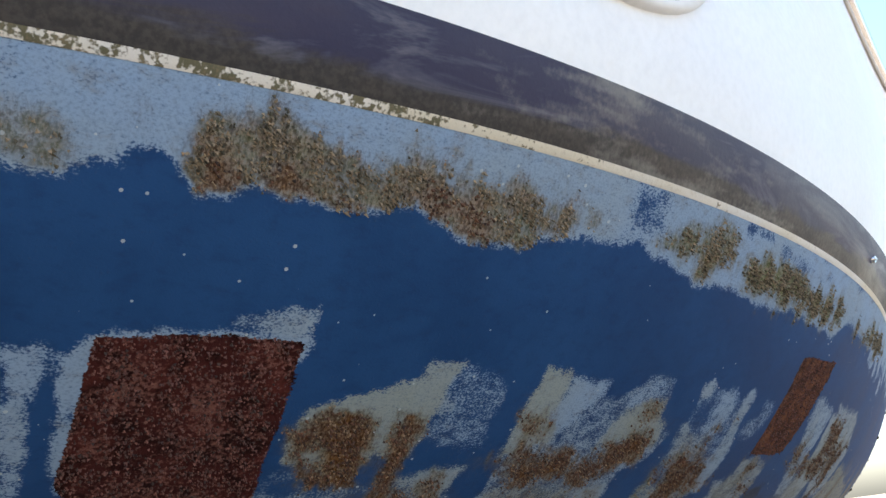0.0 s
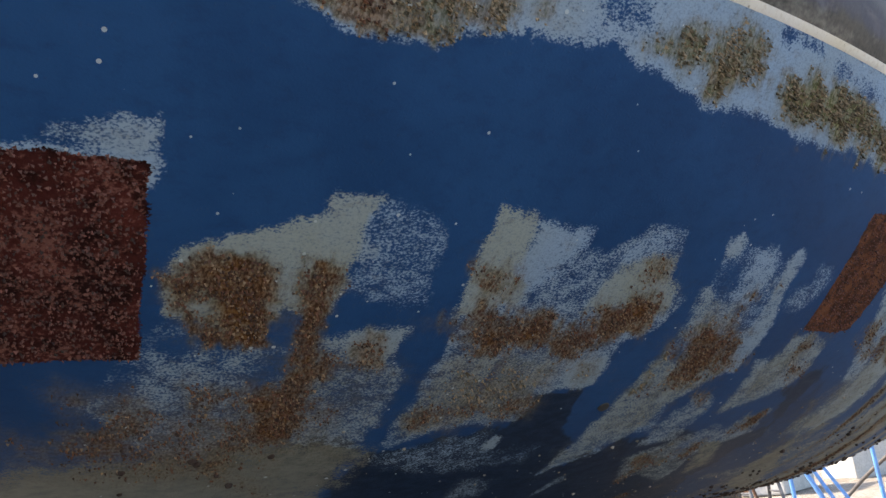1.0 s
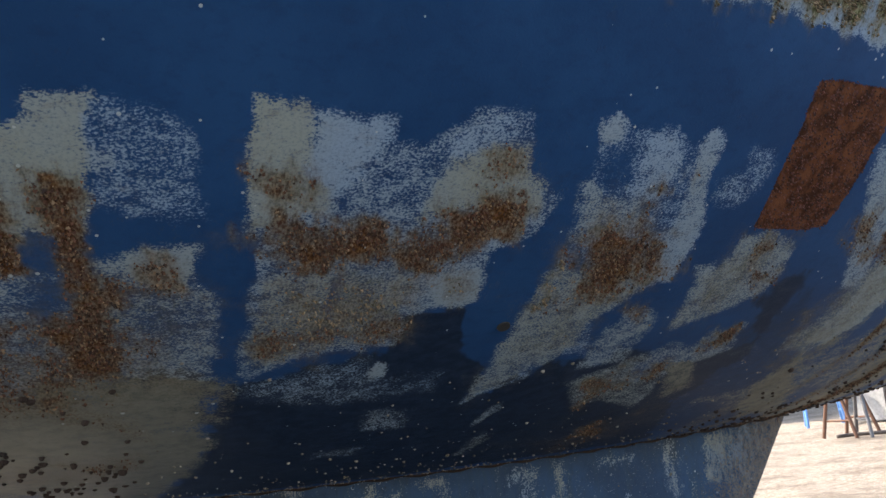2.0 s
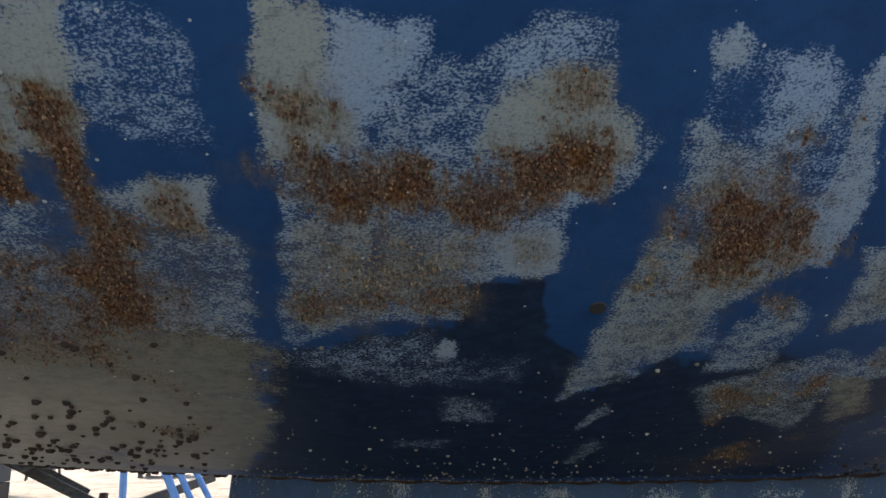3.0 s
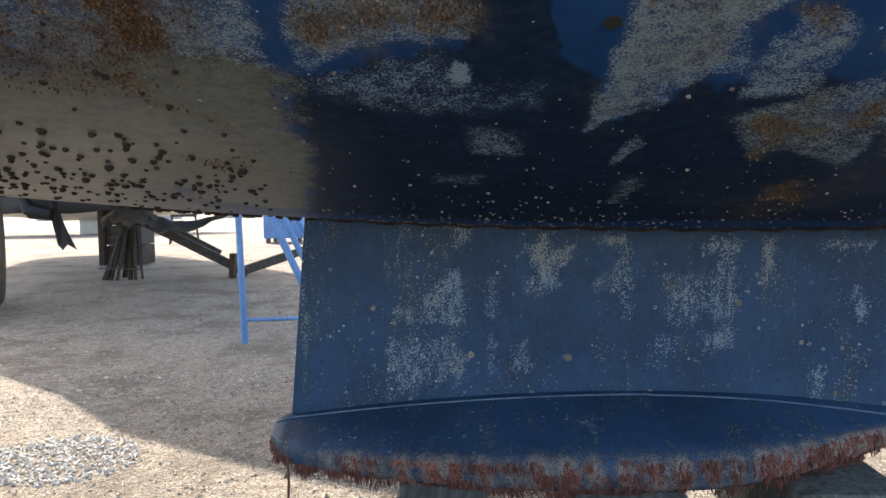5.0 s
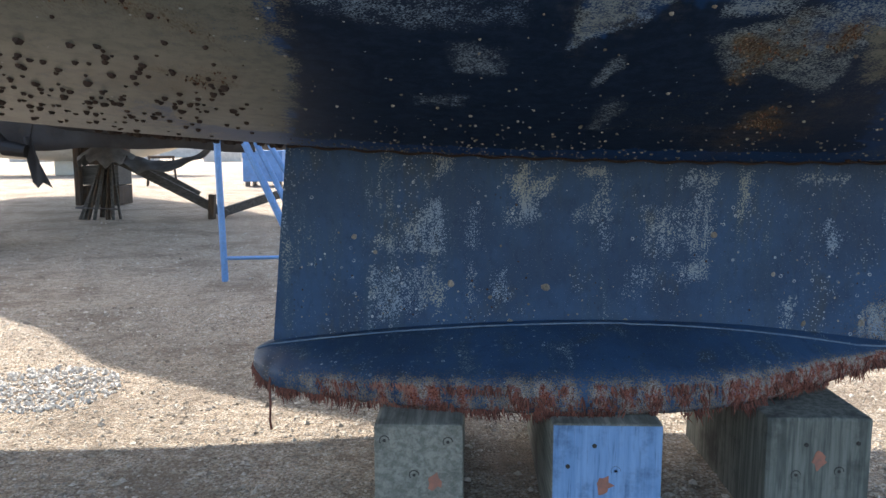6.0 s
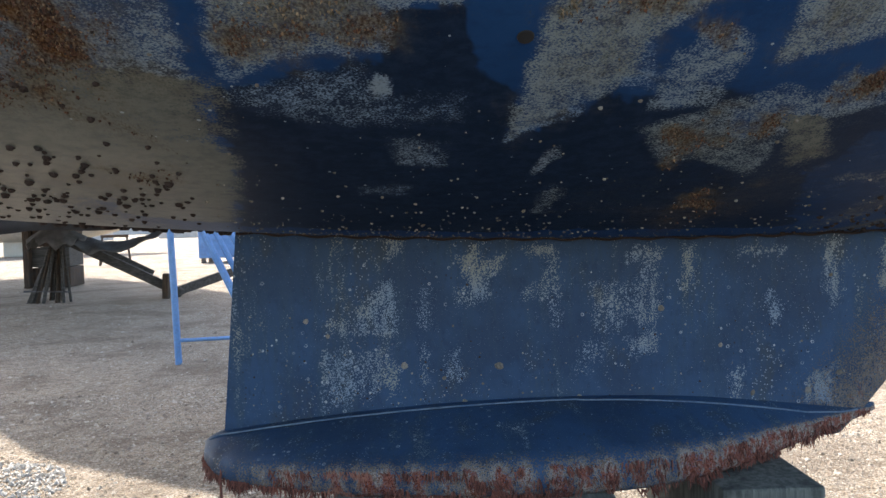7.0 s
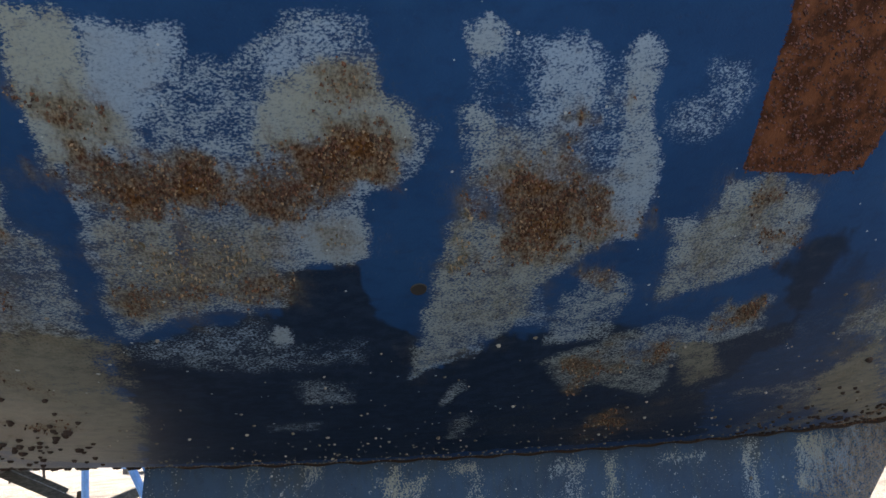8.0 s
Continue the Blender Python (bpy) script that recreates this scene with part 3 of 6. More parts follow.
patch(GAPS, 0.8, 0, [(0.984, 1.438), (0.992, 1.438), (0.987, 1.399), (0.979, 1.400)], 0.4)
patch(GAPS, 0.7, 0, [(0.988, 1.289), (0.998, 1.288), (0.992, 1.198), (0.982, 1.198)], 0.4)
patch(GAPS, 0.6, 0, [(1.397, 1.779), (1.709, 1.670), (1.708, 1.654), (1.408, 1.762)], 1)
patch(PALE, 0.95, 0.8, [(0.492, 1.457), (0.499, 1.479), (0.543, 1.502), (0.581, 1.519), (0.650, 1.534), (0.658, 1.550), (0.658, 1.570), (0.694, 1.571), (0.718, 1.571), (0.705, 1.553), (0.699, 1.534), (0.702, 1.487), (0.701, 1.444), (0.694, 1.398), (0.682, 1.378), (0.635, 1.393), (0.580, 1.339), (0.525, 1.372), (0.491, 1.377)])
patch(PALE, 0.32, 0, [(0.697, 1.568), (0.742, 1.573), (0.783, 1.561), (0.810, 1.529), (0.813, 1.488), (0.821, 1.412), (0.789, 1.410), (0.704, 1.427), (0.697, 1.510)], 2)
patch(PALE, 0.48, 0, [(0.737, 1.544), (0.765, 1.552), (0.777, 1.534), (0.747, 1.519)], 2)
patch(PALE, 0.56, 0.3, [(0.697, 1.510), (0.732, 1.510), (0.733, 1.486), (0.702, 1.470)], 1.5)
patch(PALE, 0.496, 0.55, [(0.681, 1.344), (0.727, 1.359), (0.766, 1.367), (0.816, 1.364), (0.814, 1.313), (0.818, 1.287), (0.833, 1.275), (0.834, 1.206), (0.834, 1.120), (0.829, 1.059), (0.806, 1.043), (0.776, 1.060), (0.738, 1.042), (0.698, 1.078), (0.688, 1.100), (0.666, 1.084), (0.616, 1.234), (0.686, 1.326)], 1.5)
patch(PALE, 0.9, 0.6, [(0.727, 1.357), (0.766, 1.366), (0.813, 1.363), (0.811, 1.313), (0.792, 1.280), (0.773, 1.289), (0.725, 1.317)])
patch(PALE, 0.44, 0.4, [(0.488, 1.361), (0.515, 1.358), (0.539, 1.332), (0.574, 1.314), (0.632, 1.334), (0.675, 1.335), (0.677, 1.237), (0.684, 1.114), (0.632, 0.981), (0.538, 1.042), (0.402, 1.198)], 2)
patch(GAPS, 0.85, 0, [(0.485, 1.348), (0.519, 1.351), (0.539, 1.324), (0.528, 1.307), (0.481, 1.304), (0.471, 1.320)], 1.5)
patch(GAPS, 0.8, 0, [(0.451, 1.289), (0.487, 1.301), (0.482, 1.260), (0.460, 1.214), (0.415, 1.223)], 2)
patch(GAPS, 0.85, 0, [(0.628, 1.330), (0.677, 1.330), (0.664, 1.263), (0.632, 1.218), (0.607, 1.266)], 2)
patch(GAPS, 0.7, 0, [(0.718, 1.291), (0.740, 1.284), (0.738, 1.267), (0.716, 1.261)], 1.5)
patch(GAPS, 0.5, 0, [(0.741, 1.264), (0.807, 1.255), (0.805, 1.183), (0.725, 1.199)], 3)
patch(DARK, 0.8, 0, [(0.673, 1.053), (0.729, 1.102), (0.806, 1.117), (0.831, 1.039), (0.813, 0.898), (0.778, 0.916), (0.715, 0.989)], 4)
patch(GROWTH, 0.8, 0.15, [(0.499, 1.450), (0.532, 1.473), (0.589, 1.474), (0.613, 1.461), (0.618, 1.382), (0.625, 1.343), (0.555, 1.336), (0.525, 1.381), (0.497, 1.404)])
patch(GROWTH, 0.95, 0.05, [(0.520, 1.412), (0.615, 1.427), (0.621, 1.372), (0.606, 1.343), (0.555, 1.338), (0.525, 1.381)])
patch(GROWTH, 0.8, 0.05, [(0.640, 1.468), (0.679, 1.480), (0.699, 1.444), (0.690, 1.388), (0.689, 1.326), (0.712, 1.232), (0.678, 1.203), (0.657, 1.279), (0.655, 1.385), (0.637, 1.421)])
patch(GROWTH, 0.6, 0.3, [(0.737, 1.329), (0.770, 1.353), (0.797, 1.321), (0.796, 1.286), (0.750, 1.290)])
patch(GROWTH, 0.78, 0.03, [(0.686, 1.326), (0.726, 1.299), (0.715, 1.238), (0.710, 1.142), (0.672, 1.077), (0.623, 1.081), (0.642, 1.224), (0.663, 1.298)])
patch(GROWTH, 0.5, 0.05, [(0.566, 1.243), (0.603, 1.223), (0.587, 1.162), (0.545, 1.159), (0.535, 1.208)])
patch(GROWTH, 0.5, 0.05, [(0.418, 1.199), (0.488, 1.192), (0.499, 1.129), (0.473, 1.035), (0.414, 1.061), (0.400, 1.133)], 1.5)
patch(GROWTH, 0.24, 0.7, [(0.496, 1.462), (0.691, 1.482), (0.699, 1.349), (0.814, 1.355), (0.852, 1.208), (0.841, 1.130), (0.730, 1.146), (0.556, 1.196), (0.607, 1.320), (0.530, 1.334), (0.493, 1.377)], 2)
patch(GROWTH, 0.3, 0.5, [(0.408, 1.210), (0.586, 1.255), (0.741, 1.227), (0.836, 1.183), (0.823, 1.062), (0.678, 0.986), (0.556, 0.973), (0.396, 1.025), (0.355, 1.114)], 3)
patch(PALE, 0.47, 0.4, [(0.884, 1.562), (0.928, 1.563), (0.945, 1.549), (0.982, 1.549), (1.038, 1.538), (1.043, 1.511), (1.082, 1.506), (1.105, 1.509), (1.129, 1.530), (1.143, 1.546), (1.198, 1.546), (1.223, 1.533), (1.230, 1.492), (1.232, 1.450), (1.254, 1.441), (1.272, 1.419), (1.299, 1.401), (1.284, 1.342), (1.243, 1.331), (1.220, 1.308), (1.214, 1.206), (1.149, 1.200), (1.098, 1.195), (1.109, 1.161), (1.101, 1.117), (0.959, 1.111), (0.881, 1.052), (0.861, 1.077), (0.872, 1.171), (0.877, 1.259), (0.883, 1.325), (0.889, 1.366), (0.868, 1.383), (0.867, 1.435), (0.872, 1.494)])
patch(PALE, 0.98, 0.75, [(0.884, 1.562), (0.928, 1.563), (0.945, 1.549), (0.944, 1.514), (0.934, 1.465), (0.969, 1.450), (0.973, 1.415), (0.941, 1.406), (0.888, 1.382), (0.870, 1.391), (0.868, 1.438), (0.875, 1.487), (0.876, 1.518)])
patch(PALE, 0.92, 0.15, [(0.947, 1.548), (0.982, 1.549), (1.038, 1.538), (1.037, 1.512), (1.021, 1.479), (0.992, 1.448), (0.969, 1.422), (0.934, 1.465), (0.944, 1.514)], 1.5)
patch(GAPS, 0.38, 0, [(1.039, 1.508), (1.104, 1.503), (1.120, 1.496), (1.104, 1.460), (1.087, 1.420), (1.060, 1.399), (1.030, 1.401), (1.000, 1.433), (1.020, 1.473)], 3)
patch(PALE, 0.592, 0.15, [(1.109, 1.497), (1.142, 1.541), (1.198, 1.545), (1.223, 1.532), (1.230, 1.492), (1.195, 1.492), (1.171, 1.485), (1.123, 1.471)], 2)
patch(PALE, 0.88, 0.85, [(1.101, 1.440), (1.124, 1.477), (1.172, 1.491), (1.229, 1.488), (1.233, 1.450), (1.264, 1.427), (1.276, 1.397), (1.253, 1.350), (1.219, 1.329), (1.164, 1.391), (1.113, 1.388), (1.081, 1.376)], 2)
patch(PALE, 0.95, 0.4, [(1.128, 1.277), (1.183, 1.285), (1.218, 1.294), (1.214, 1.206), (1.135, 1.204)], 1.5)
patch(PALE, 0.512, 0.8, [(0.889, 1.324), (1.115, 1.288), (1.097, 1.117), (0.960, 1.114), (0.883, 1.060), (0.861, 1.077)], 2)
patch(GROWTH, 0.76, 0.12, [(0.882, 1.458), (0.912, 1.466), (0.931, 1.431), (0.942, 1.409), (0.961, 1.389), (1.019, 1.375), (1.071, 1.354), (1.104, 1.359), (1.121, 1.402), (1.165, 1.409), (1.222, 1.419), (1.241, 1.410), (1.247, 1.374), (1.233, 1.344), (1.178, 1.317), (1.122, 1.289), (1.051, 1.305), (0.986, 1.305), (0.935, 1.309), (0.901, 1.345), (0.887, 1.398)], 1.3)
patch(GROWTH, 0.97, 0.03, [(0.970, 1.377), (1.017, 1.365), (1.083, 1.348), (1.053, 1.319), (0.988, 1.314), (0.943, 1.338)], 1.3)
patch(GROWTH, 0.98, 0.06, [(1.152, 1.403), (1.232, 1.411), (1.242, 1.375), (1.226, 1.345), (1.162, 1.366)], 1.3)
patch(GROWTH, 0.36, 0.35, [(0.893, 1.315), (1.122, 1.287), (1.211, 1.286), (1.201, 1.212), (1.107, 1.207), (1.097, 1.124), (0.894, 1.089), (0.885, 1.194)], 2)
patch(GROWTH, 0.52, 0.05, [(0.906, 1.192), (1.099, 1.199), (1.098, 1.130), (0.971, 1.131), (0.904, 1.130)], 1.5)
patch(GROWTH, 0.44, 0.2, [(1.171, 1.479), (1.195, 1.489), (1.230, 1.485), (1.232, 1.427), (1.192, 1.431), (1.174, 1.446)])
patch(GROWTH, 0.24, 0.7, [(0.880, 1.487), (0.924, 1.491), (0.938, 1.438), (0.965, 1.408), (1.075, 1.377), (1.113, 1.439), (1.172, 1.491), (1.234, 1.485), (1.270, 1.415), (1.246, 1.334), (1.211, 1.295), (1.208, 1.206), (1.107, 1.207), (1.081, 1.112), (0.883, 1.075), (0.879, 1.194), (0.889, 1.324)], 2)
patch(PALE, 0.4, 0.1, [(1.336, 1.509), (1.357, 1.521), (1.373, 1.498), (1.435, 1.487), (1.488, 1.473), (1.508, 1.458), (1.542, 1.471), (1.563, 1.452), (1.573, 1.379), (1.596, 1.281), (1.586, 1.210), (1.584, 1.185), (1.534, 1.188), (1.490, 1.164), (1.464, 1.121), (1.482, 1.008), (1.400, 1.022), (1.398, 0.957), (1.345, 0.930), (1.277, 0.876), (1.291, 1.056), (1.314, 1.181), (1.314, 1.263), (1.339, 1.269), (1.349, 1.312), (1.333, 1.371), (1.329, 1.390), (1.337, 1.428)])
patch(PALE, 0.85, 0.3, [(1.336, 1.509), (1.357, 1.521), (1.370, 1.508), (1.375, 1.483), (1.353, 1.472), (1.336, 1.476)])
patch(PALE, 0.66, 0.1, [(1.415, 1.490), (1.488, 1.473), (1.518, 1.422), (1.471, 1.370), (1.407, 1.387), (1.406, 1.458)], 1.5)
patch(PALE, 0.72, 0.3, [(1.511, 1.460), (1.542, 1.471), (1.563, 1.452), (1.569, 1.379), (1.592, 1.299), (1.591, 1.256), (1.584, 1.186), (1.524, 1.196), (1.525, 1.310), (1.528, 1.372)])
patch(PALE, 0.624, 0.5, [(1.329, 1.429), (1.356, 1.429), (1.379, 1.394), (1.414, 1.386), (1.465, 1.367), (1.465, 1.320), (1.344, 1.313), (1.329, 1.386)], 1.5)
patch(PALE, 0.576, 0.75, [(1.314, 1.259), (1.347, 1.264), (1.399, 1.261), (1.522, 1.250), (1.534, 1.188), (1.464, 1.121), (1.459, 1.042), (1.387, 0.976), (1.336, 0.931), (1.281, 0.884), (1.291, 1.056), (1.314, 1.181)], 1.5)
patch(GAPS, 0.6, 0, [(1.341, 1.466), (1.396, 1.462), (1.403, 1.419), (1.378, 1.401), (1.349, 1.433)], 2)
patch(GAPS, 0.45, 0, [(1.348, 1.304), (1.394, 1.306), (1.392, 1.252), (1.355, 1.267)], 2)
patch(PALE, 0.416, 0.1, [(1.591, 1.379), (1.654, 1.364), (1.655, 1.398), (1.637, 1.424), (1.681, 1.423), (1.691, 1.378), (1.681, 1.352), (1.647, 1.336), (1.618, 1.345)], 2)
patch(GROWTH, 0.55, 0.3, [(1.339, 1.366), (1.389, 1.356), (1.466, 1.356), (1.513, 1.296), (1.524, 1.240), (1.580, 1.230), (1.573, 1.197), (1.517, 1.192), (1.458, 1.158), (1.386, 1.158), (1.366, 1.206), (1.400, 1.251), (1.358, 1.311)], 1.3)
patch(GROWTH, 0.88, 0.08, [(1.392, 1.323), (1.462, 1.335), (1.510, 1.270), (1.520, 1.222), (1.472, 1.178), (1.399, 1.188), (1.386, 1.243)], 1.5)
patch(GROWTH, 0.5, 0.6, [(1.318, 1.253), (1.343, 1.259), (1.351, 1.197), (1.330, 1.178)])
patch(GROWTH, 0.45, 0.1, [(1.497, 1.425), (1.527, 1.427), (1.531, 1.389), (1.506, 1.389)])
patch(GROWTH, 0.34, 0.7, [(1.372, 1.137), (1.457, 1.110), (1.450, 1.044), (1.381, 1.041)], 2)
patch(GROWTH, 0.24, 0.7, [(1.333, 1.379), (1.465, 1.367), (1.521, 1.295), (1.580, 1.235), (1.574, 1.192), (1.490, 1.164), (1.459, 1.042), (1.396, 0.975), (1.291, 0.899), (1.303, 1.068), (1.321, 1.202)], 2)
patch(PALE, 0.6, 0.7, [(1.704, 1.252), (1.733, 1.263), (1.798, 1.246), (1.850, 1.212), (1.868, 1.151), (1.847, 1.102), (1.801, 1.077), (1.725, 1.057), (1.665, 1.043), (1.648, 1.134), (1.647, 1.198), (1.690, 1.194)], 1.3)
patch(PALE, 0.56, 0.6, [(1.623, 1.217), (1.666, 1.216), (1.696, 1.180), (1.653, 1.177)])
patch(GROWTH, 0.5, 0.08, [(1.716, 1.241), (1.791, 1.243), (1.811, 1.212), (1.757, 1.195)], 1.3)
patch(GROWTH, 0.55, 0.08, [(1.784, 1.169), (1.827, 1.172), (1.855, 1.154), (1.834, 1.111), (1.762, 1.132)], 1.3)
patch(GROWTH, 0.3, 0.6, [(1.704, 1.252), (1.798, 1.246), (1.850, 1.203), (1.842, 1.114), (1.732, 1.062), (1.670, 1.056), (1.653, 1.177)], 2)
patch(PALE, 0.44, 0.6, [(1.500, 1.034), (1.503, 1.089), (1.529, 1.134), (1.592, 1.116), (1.616, 1.054), (1.595, 0.952), (1.491, 0.953)], 1.5)
patch(GROWTH, 0.5, 0.05, [(1.520, 1.133), (1.563, 1.130), (1.574, 1.101), (1.526, 1.103)])
patch(PALE, 0.4, 0.75, [(1.595, 0.952), (1.657, 0.972), (1.698, 0.993), (1.756, 0.965), (1.786, 1.016), (1.854, 0.979), (1.863, 1.018), (1.886, 0.913), (1.821, 0.896), (1.757, 0.841), (1.747, 0.701), (1.625, 0.785), (1.564, 0.775), (1.490, 0.902)], 2)
patch(GROWTH, 0.65, 0, [(1.786, 1.016), (1.848, 0.988), (1.848, 0.931), (1.796, 0.936)])
patch(GROWTH, 0.52, 0, [(1.551, 0.889), (1.609, 0.932), (1.613, 0.834), (1.576, 0.767)], 1.3)
patch(GROWTH, 0.52, 0.05, [(1.633, 0.909), (1.720, 0.924), (1.707, 0.832), (1.647, 0.843)], 1.3)
patch(GROWTH, 0.5, 0, [(1.648, 0.600), (1.694, 0.656), (1.739, 0.530), (1.694, 0.467)], 1.3)
patch(GROWTH, 0.25, 0.2, [(1.565, 0.541), (1.810, 0.683), (1.851, 0.699), (1.844, 0.516), (1.696, 0.193)], 3)
patch(PALE, 0.7, 0.95, [(1.714, 0.925), (1.800, 0.896), (1.860, 0.771), (1.806, 0.728)], 3)
patch(PALE, 0.85, 0.95, [(2.099, 0.676), (2.174, 0.801), (2.507, 0.267), (2.173, 0.497)], 4)
patch(PALE, 0.7, 0.2, [(2.018, 1.310), (2.033, 1.339), (2.148, 1.275), (2.139, 1.141), (2.134, 1.098), (2.077, 1.237)], 1)
patch(PALE, 0.8, 0.7, [(2.158, 1.272), (2.239, 1.242), (2.424, 1.117), (2.349, 1.023), (2.300, 0.870), (2.215, 0.823), (2.127, 0.852), (2.164, 0.982), (2.184, 1.128)], 1.5)
patch(GROWTH, 0.6, 0.1, [(2.117, 1.112), (2.135, 1.166), (2.257, 1.106), (2.215, 1.056)], 1)
patch(GROWTH, 0.6, 0.1, [(2.338, 1.080), (2.361, 1.138), (2.545, 1.045), (2.504, 0.933)], 1)
patch(PALE, 0.75, 0.9, [(2.464, 0.741), (2.547, 0.877), (2.657, 0.955), (3.113, 0.674), (3.107, 0.549)], 2)
patch(GROWTH, 0.6, 0.45, [(0.242, 1.755), (0.255, 1.782), (0.281, 1.814), (0.297, 1.844), (0.329, 1.855), (0.378, 1.854), (0.430, 1.849), (0.489, 1.836), (0.543, 1.857), (0.608, 1.851), (0.696, 1.851), (0.762, 1.832), (0.814, 1.832), (0.846, 1.808), (0.784, 1.779), (0.705, 1.758), (0.639, 1.743), (0.558, 1.761), (0.482, 1.761), (0.416, 1.752), (0.342, 1.747), (0.294, 1.725), (0.264, 1.735)], 0.7)
patch(GROWTH, 0.75, 0.2, [(0.287, 1.787), (0.368, 1.817), (0.420, 1.788), (0.478, 1.775), (0.415, 1.756), (0.341, 1.750), (0.293, 1.728), (0.263, 1.743)], 1)
patch(GROWTH, 0.72, 0.3, [(0.484, 1.804), (0.577, 1.848), (0.684, 1.834), (0.701, 1.767), (0.638, 1.745), (0.547, 1.769)], 1)
patch(GROWTH, 0.62, 0.9, [(0.659, 1.829), (0.762, 1.832), (0.831, 1.818), (0.784, 1.781), (0.704, 1.761)], 1)
patch(GROWTH, 0.42, 0.25, [(0.408, 1.210), (0.586, 1.255), (0.741, 1.227), (0.805, 1.183), (0.651, 0.983), (0.507, 0.967), (0.396, 1.025), (0.337, 1.083)], 3)
patch(GROWTH, 0.45, 0.03, [(0.538, 1.042), (0.623, 1.081), (0.673, 1.053), (0.625, 0.961), (0.556, 0.973)], 2)
patch(GROWTH, 0.4, 0.03, [(0.578, 0.763), (0.708, 0.786), (0.687, 0.704), (0.595, 0.683)], 1.5)
patch(GROWTH, 0.4, 0.03, [(0.626, 1.016), (0.714, 0.951), (0.729, 0.866), (0.663, 0.904)], 2)
patch(PALE, 0.95, 0.95, [(0.684, 0.899), (0.817, 0.893), (0.824, 0.794), (0.718, 0.374), (0.609, 0.375), (0.478, 0.435), (0.589, 0.773)], 3)
patch(PALE, 0.45, 0.2, [(1.573, 1.392), (1.663, 1.383), (1.689, 1.350), (1.644, 1.321), (1.592, 1.346)], 2)
patch(RED, 1, 0, [(0.221, 1.556), (0.361, 1.581), (0.449, 1.584), (0.461, 1.580), (0.459, 1.559), (0.475, 1.296), (0.347, 1.285), (0.263, 1.272), (0.220, 1.318)])
patch(RED, 1, 1, [(1.721, 1.512), (1.960, 1.447), (1.912, 1.234), (1.850, 1.240), (1.717, 1.274)])

patch(KEEL_MARKS, 0.7, 0.3, [(1.017, 0.786), (1.047, 0.786), (1.058, 0.701), (1.052, 0.639), (1.032, 0.631), (0.962, 0.654), (0.947, 0.700)])
patch(KEEL_MARKS, 0.45, 0.3, [(0.837, 0.676), (0.884, 0.684), (1.048, 0.686), (1.048, 0.655), (0.931, 0.645), (0.868, 0.660)])
patch(KEEL_MARKS, 0.6, 0.3, [(0.855, 0.590), (0.891, 0.598), (0.907, 0.464), (0.867, 0.447)])
patch(KEEL_MARKS, 0.45, 0.3, [(0.907, 0.590), (1.048, 0.608), (1.040, 0.513), (0.962, 0.465), (0.911, 0.496)])
patch(KEEL_MARKS, 0.85, 0.3, [(1.028, 0.545), (1.056, 0.553), (1.053, 0.482), (1.032, 0.474)])
patch(KEEL_MARKS, 0.8, 0.3, [(1.024, 0.909), (1.083, 0.909), (1.070, 0.878), (1.047, 0.848), (1.037, 0.871)])
patch(KEEL_MARKS, 0.85, 0.3, [(1.276, 0.891), (1.284, 0.849), (1.345, 0.842), (1.338, 0.811), (1.308, 0.788), (1.316, 0.735), (1.270, 0.719), (1.247, 0.749), (1.247, 0.788), (1.231, 0.849)])
patch(KEEL_MARKS, 0.55, 0.3, [(1.216, 0.772), (1.255, 0.772), (1.263, 0.719), (1.225, 0.718)])
patch(KEEL_MARKS, 0.8, 0.3, [(1.397, 0.877), (1.488, 0.877), (1.493, 0.850), (1.435, 0.850)])
patch(KEEL_MARKS, 0.55, 0.3, [(1.466, 0.842), (1.496, 0.843), (1.505, 0.767), (1.497, 0.659), (1.477, 0.659), (1.460, 0.751)])
patch(KEEL_MARKS, 0.5, 0.3, [(1.399, 0.766), (1.460, 0.766), (1.453, 0.728), (1.400, 0.728)])
patch(KEEL_MARKS, 0.65, 0.3, [(1.683, 0.851), (1.787, 0.859), (1.781, 0.832), (1.691, 0.828)])
patch(KEEL_MARKS, 0.62, 0.3, [(1.712, 0.871), (1.757, 0.871), (1.772, 0.738), (1.769, 0.654), (1.712, 0.649), (1.703, 0.707), (1.723, 0.768)])
patch(KEEL_MARKS, 0.42, 0.3, [(1.588, 0.767), (1.708, 0.775), (1.704, 0.661), (1.622, 0.629), (1.590, 0.691)])
patch(KEEL_MARKS, 0.7, 0.3, [(1.683, 0.622), (1.761, 0.631), (1.760, 0.577), (1.700, 0.568)])
patch(KEEL_MARKS, 0.68, 0.3, [(1.844, 0.864), (1.869, 0.864), (1.876, 0.769), (1.836, 0.753), (1.841, 0.814)])
patch(KEEL_MARKS, 0.5, 0.3, [(1.988, 0.857), (2.122, 0.855), (2.116, 0.835), (1.989, 0.834)])
patch(KEEL_MARKS, 0.75, 0.3, [(2.067, 0.725), (2.100, 0.725), (2.110, 0.679), (2.086, 0.648), (2.070, 0.671)])
patch(KEEL_MARKS, 0.6, 0.3, [(2.229, 0.816), (2.267, 0.824), (2.276, 0.710), (2.246, 0.679)])
patch(KEEL_MARKS, 0.4, 0.3, [(1.117, 0.764), (1.155, 0.764), (1.156, 0.656), (1.122, 0.655)])
patch(KEEL_MARKS, 0.5, 0.3, [(1.187, 0.594), (1.226, 0.602), (1.242, 0.516), (1.196, 0.500)])
patch(KEEL_MARKS, 0.4, 0.3, [(1.117, 0.624), (1.136, 0.625), (1.141, 0.499), (1.118, 0.499)])
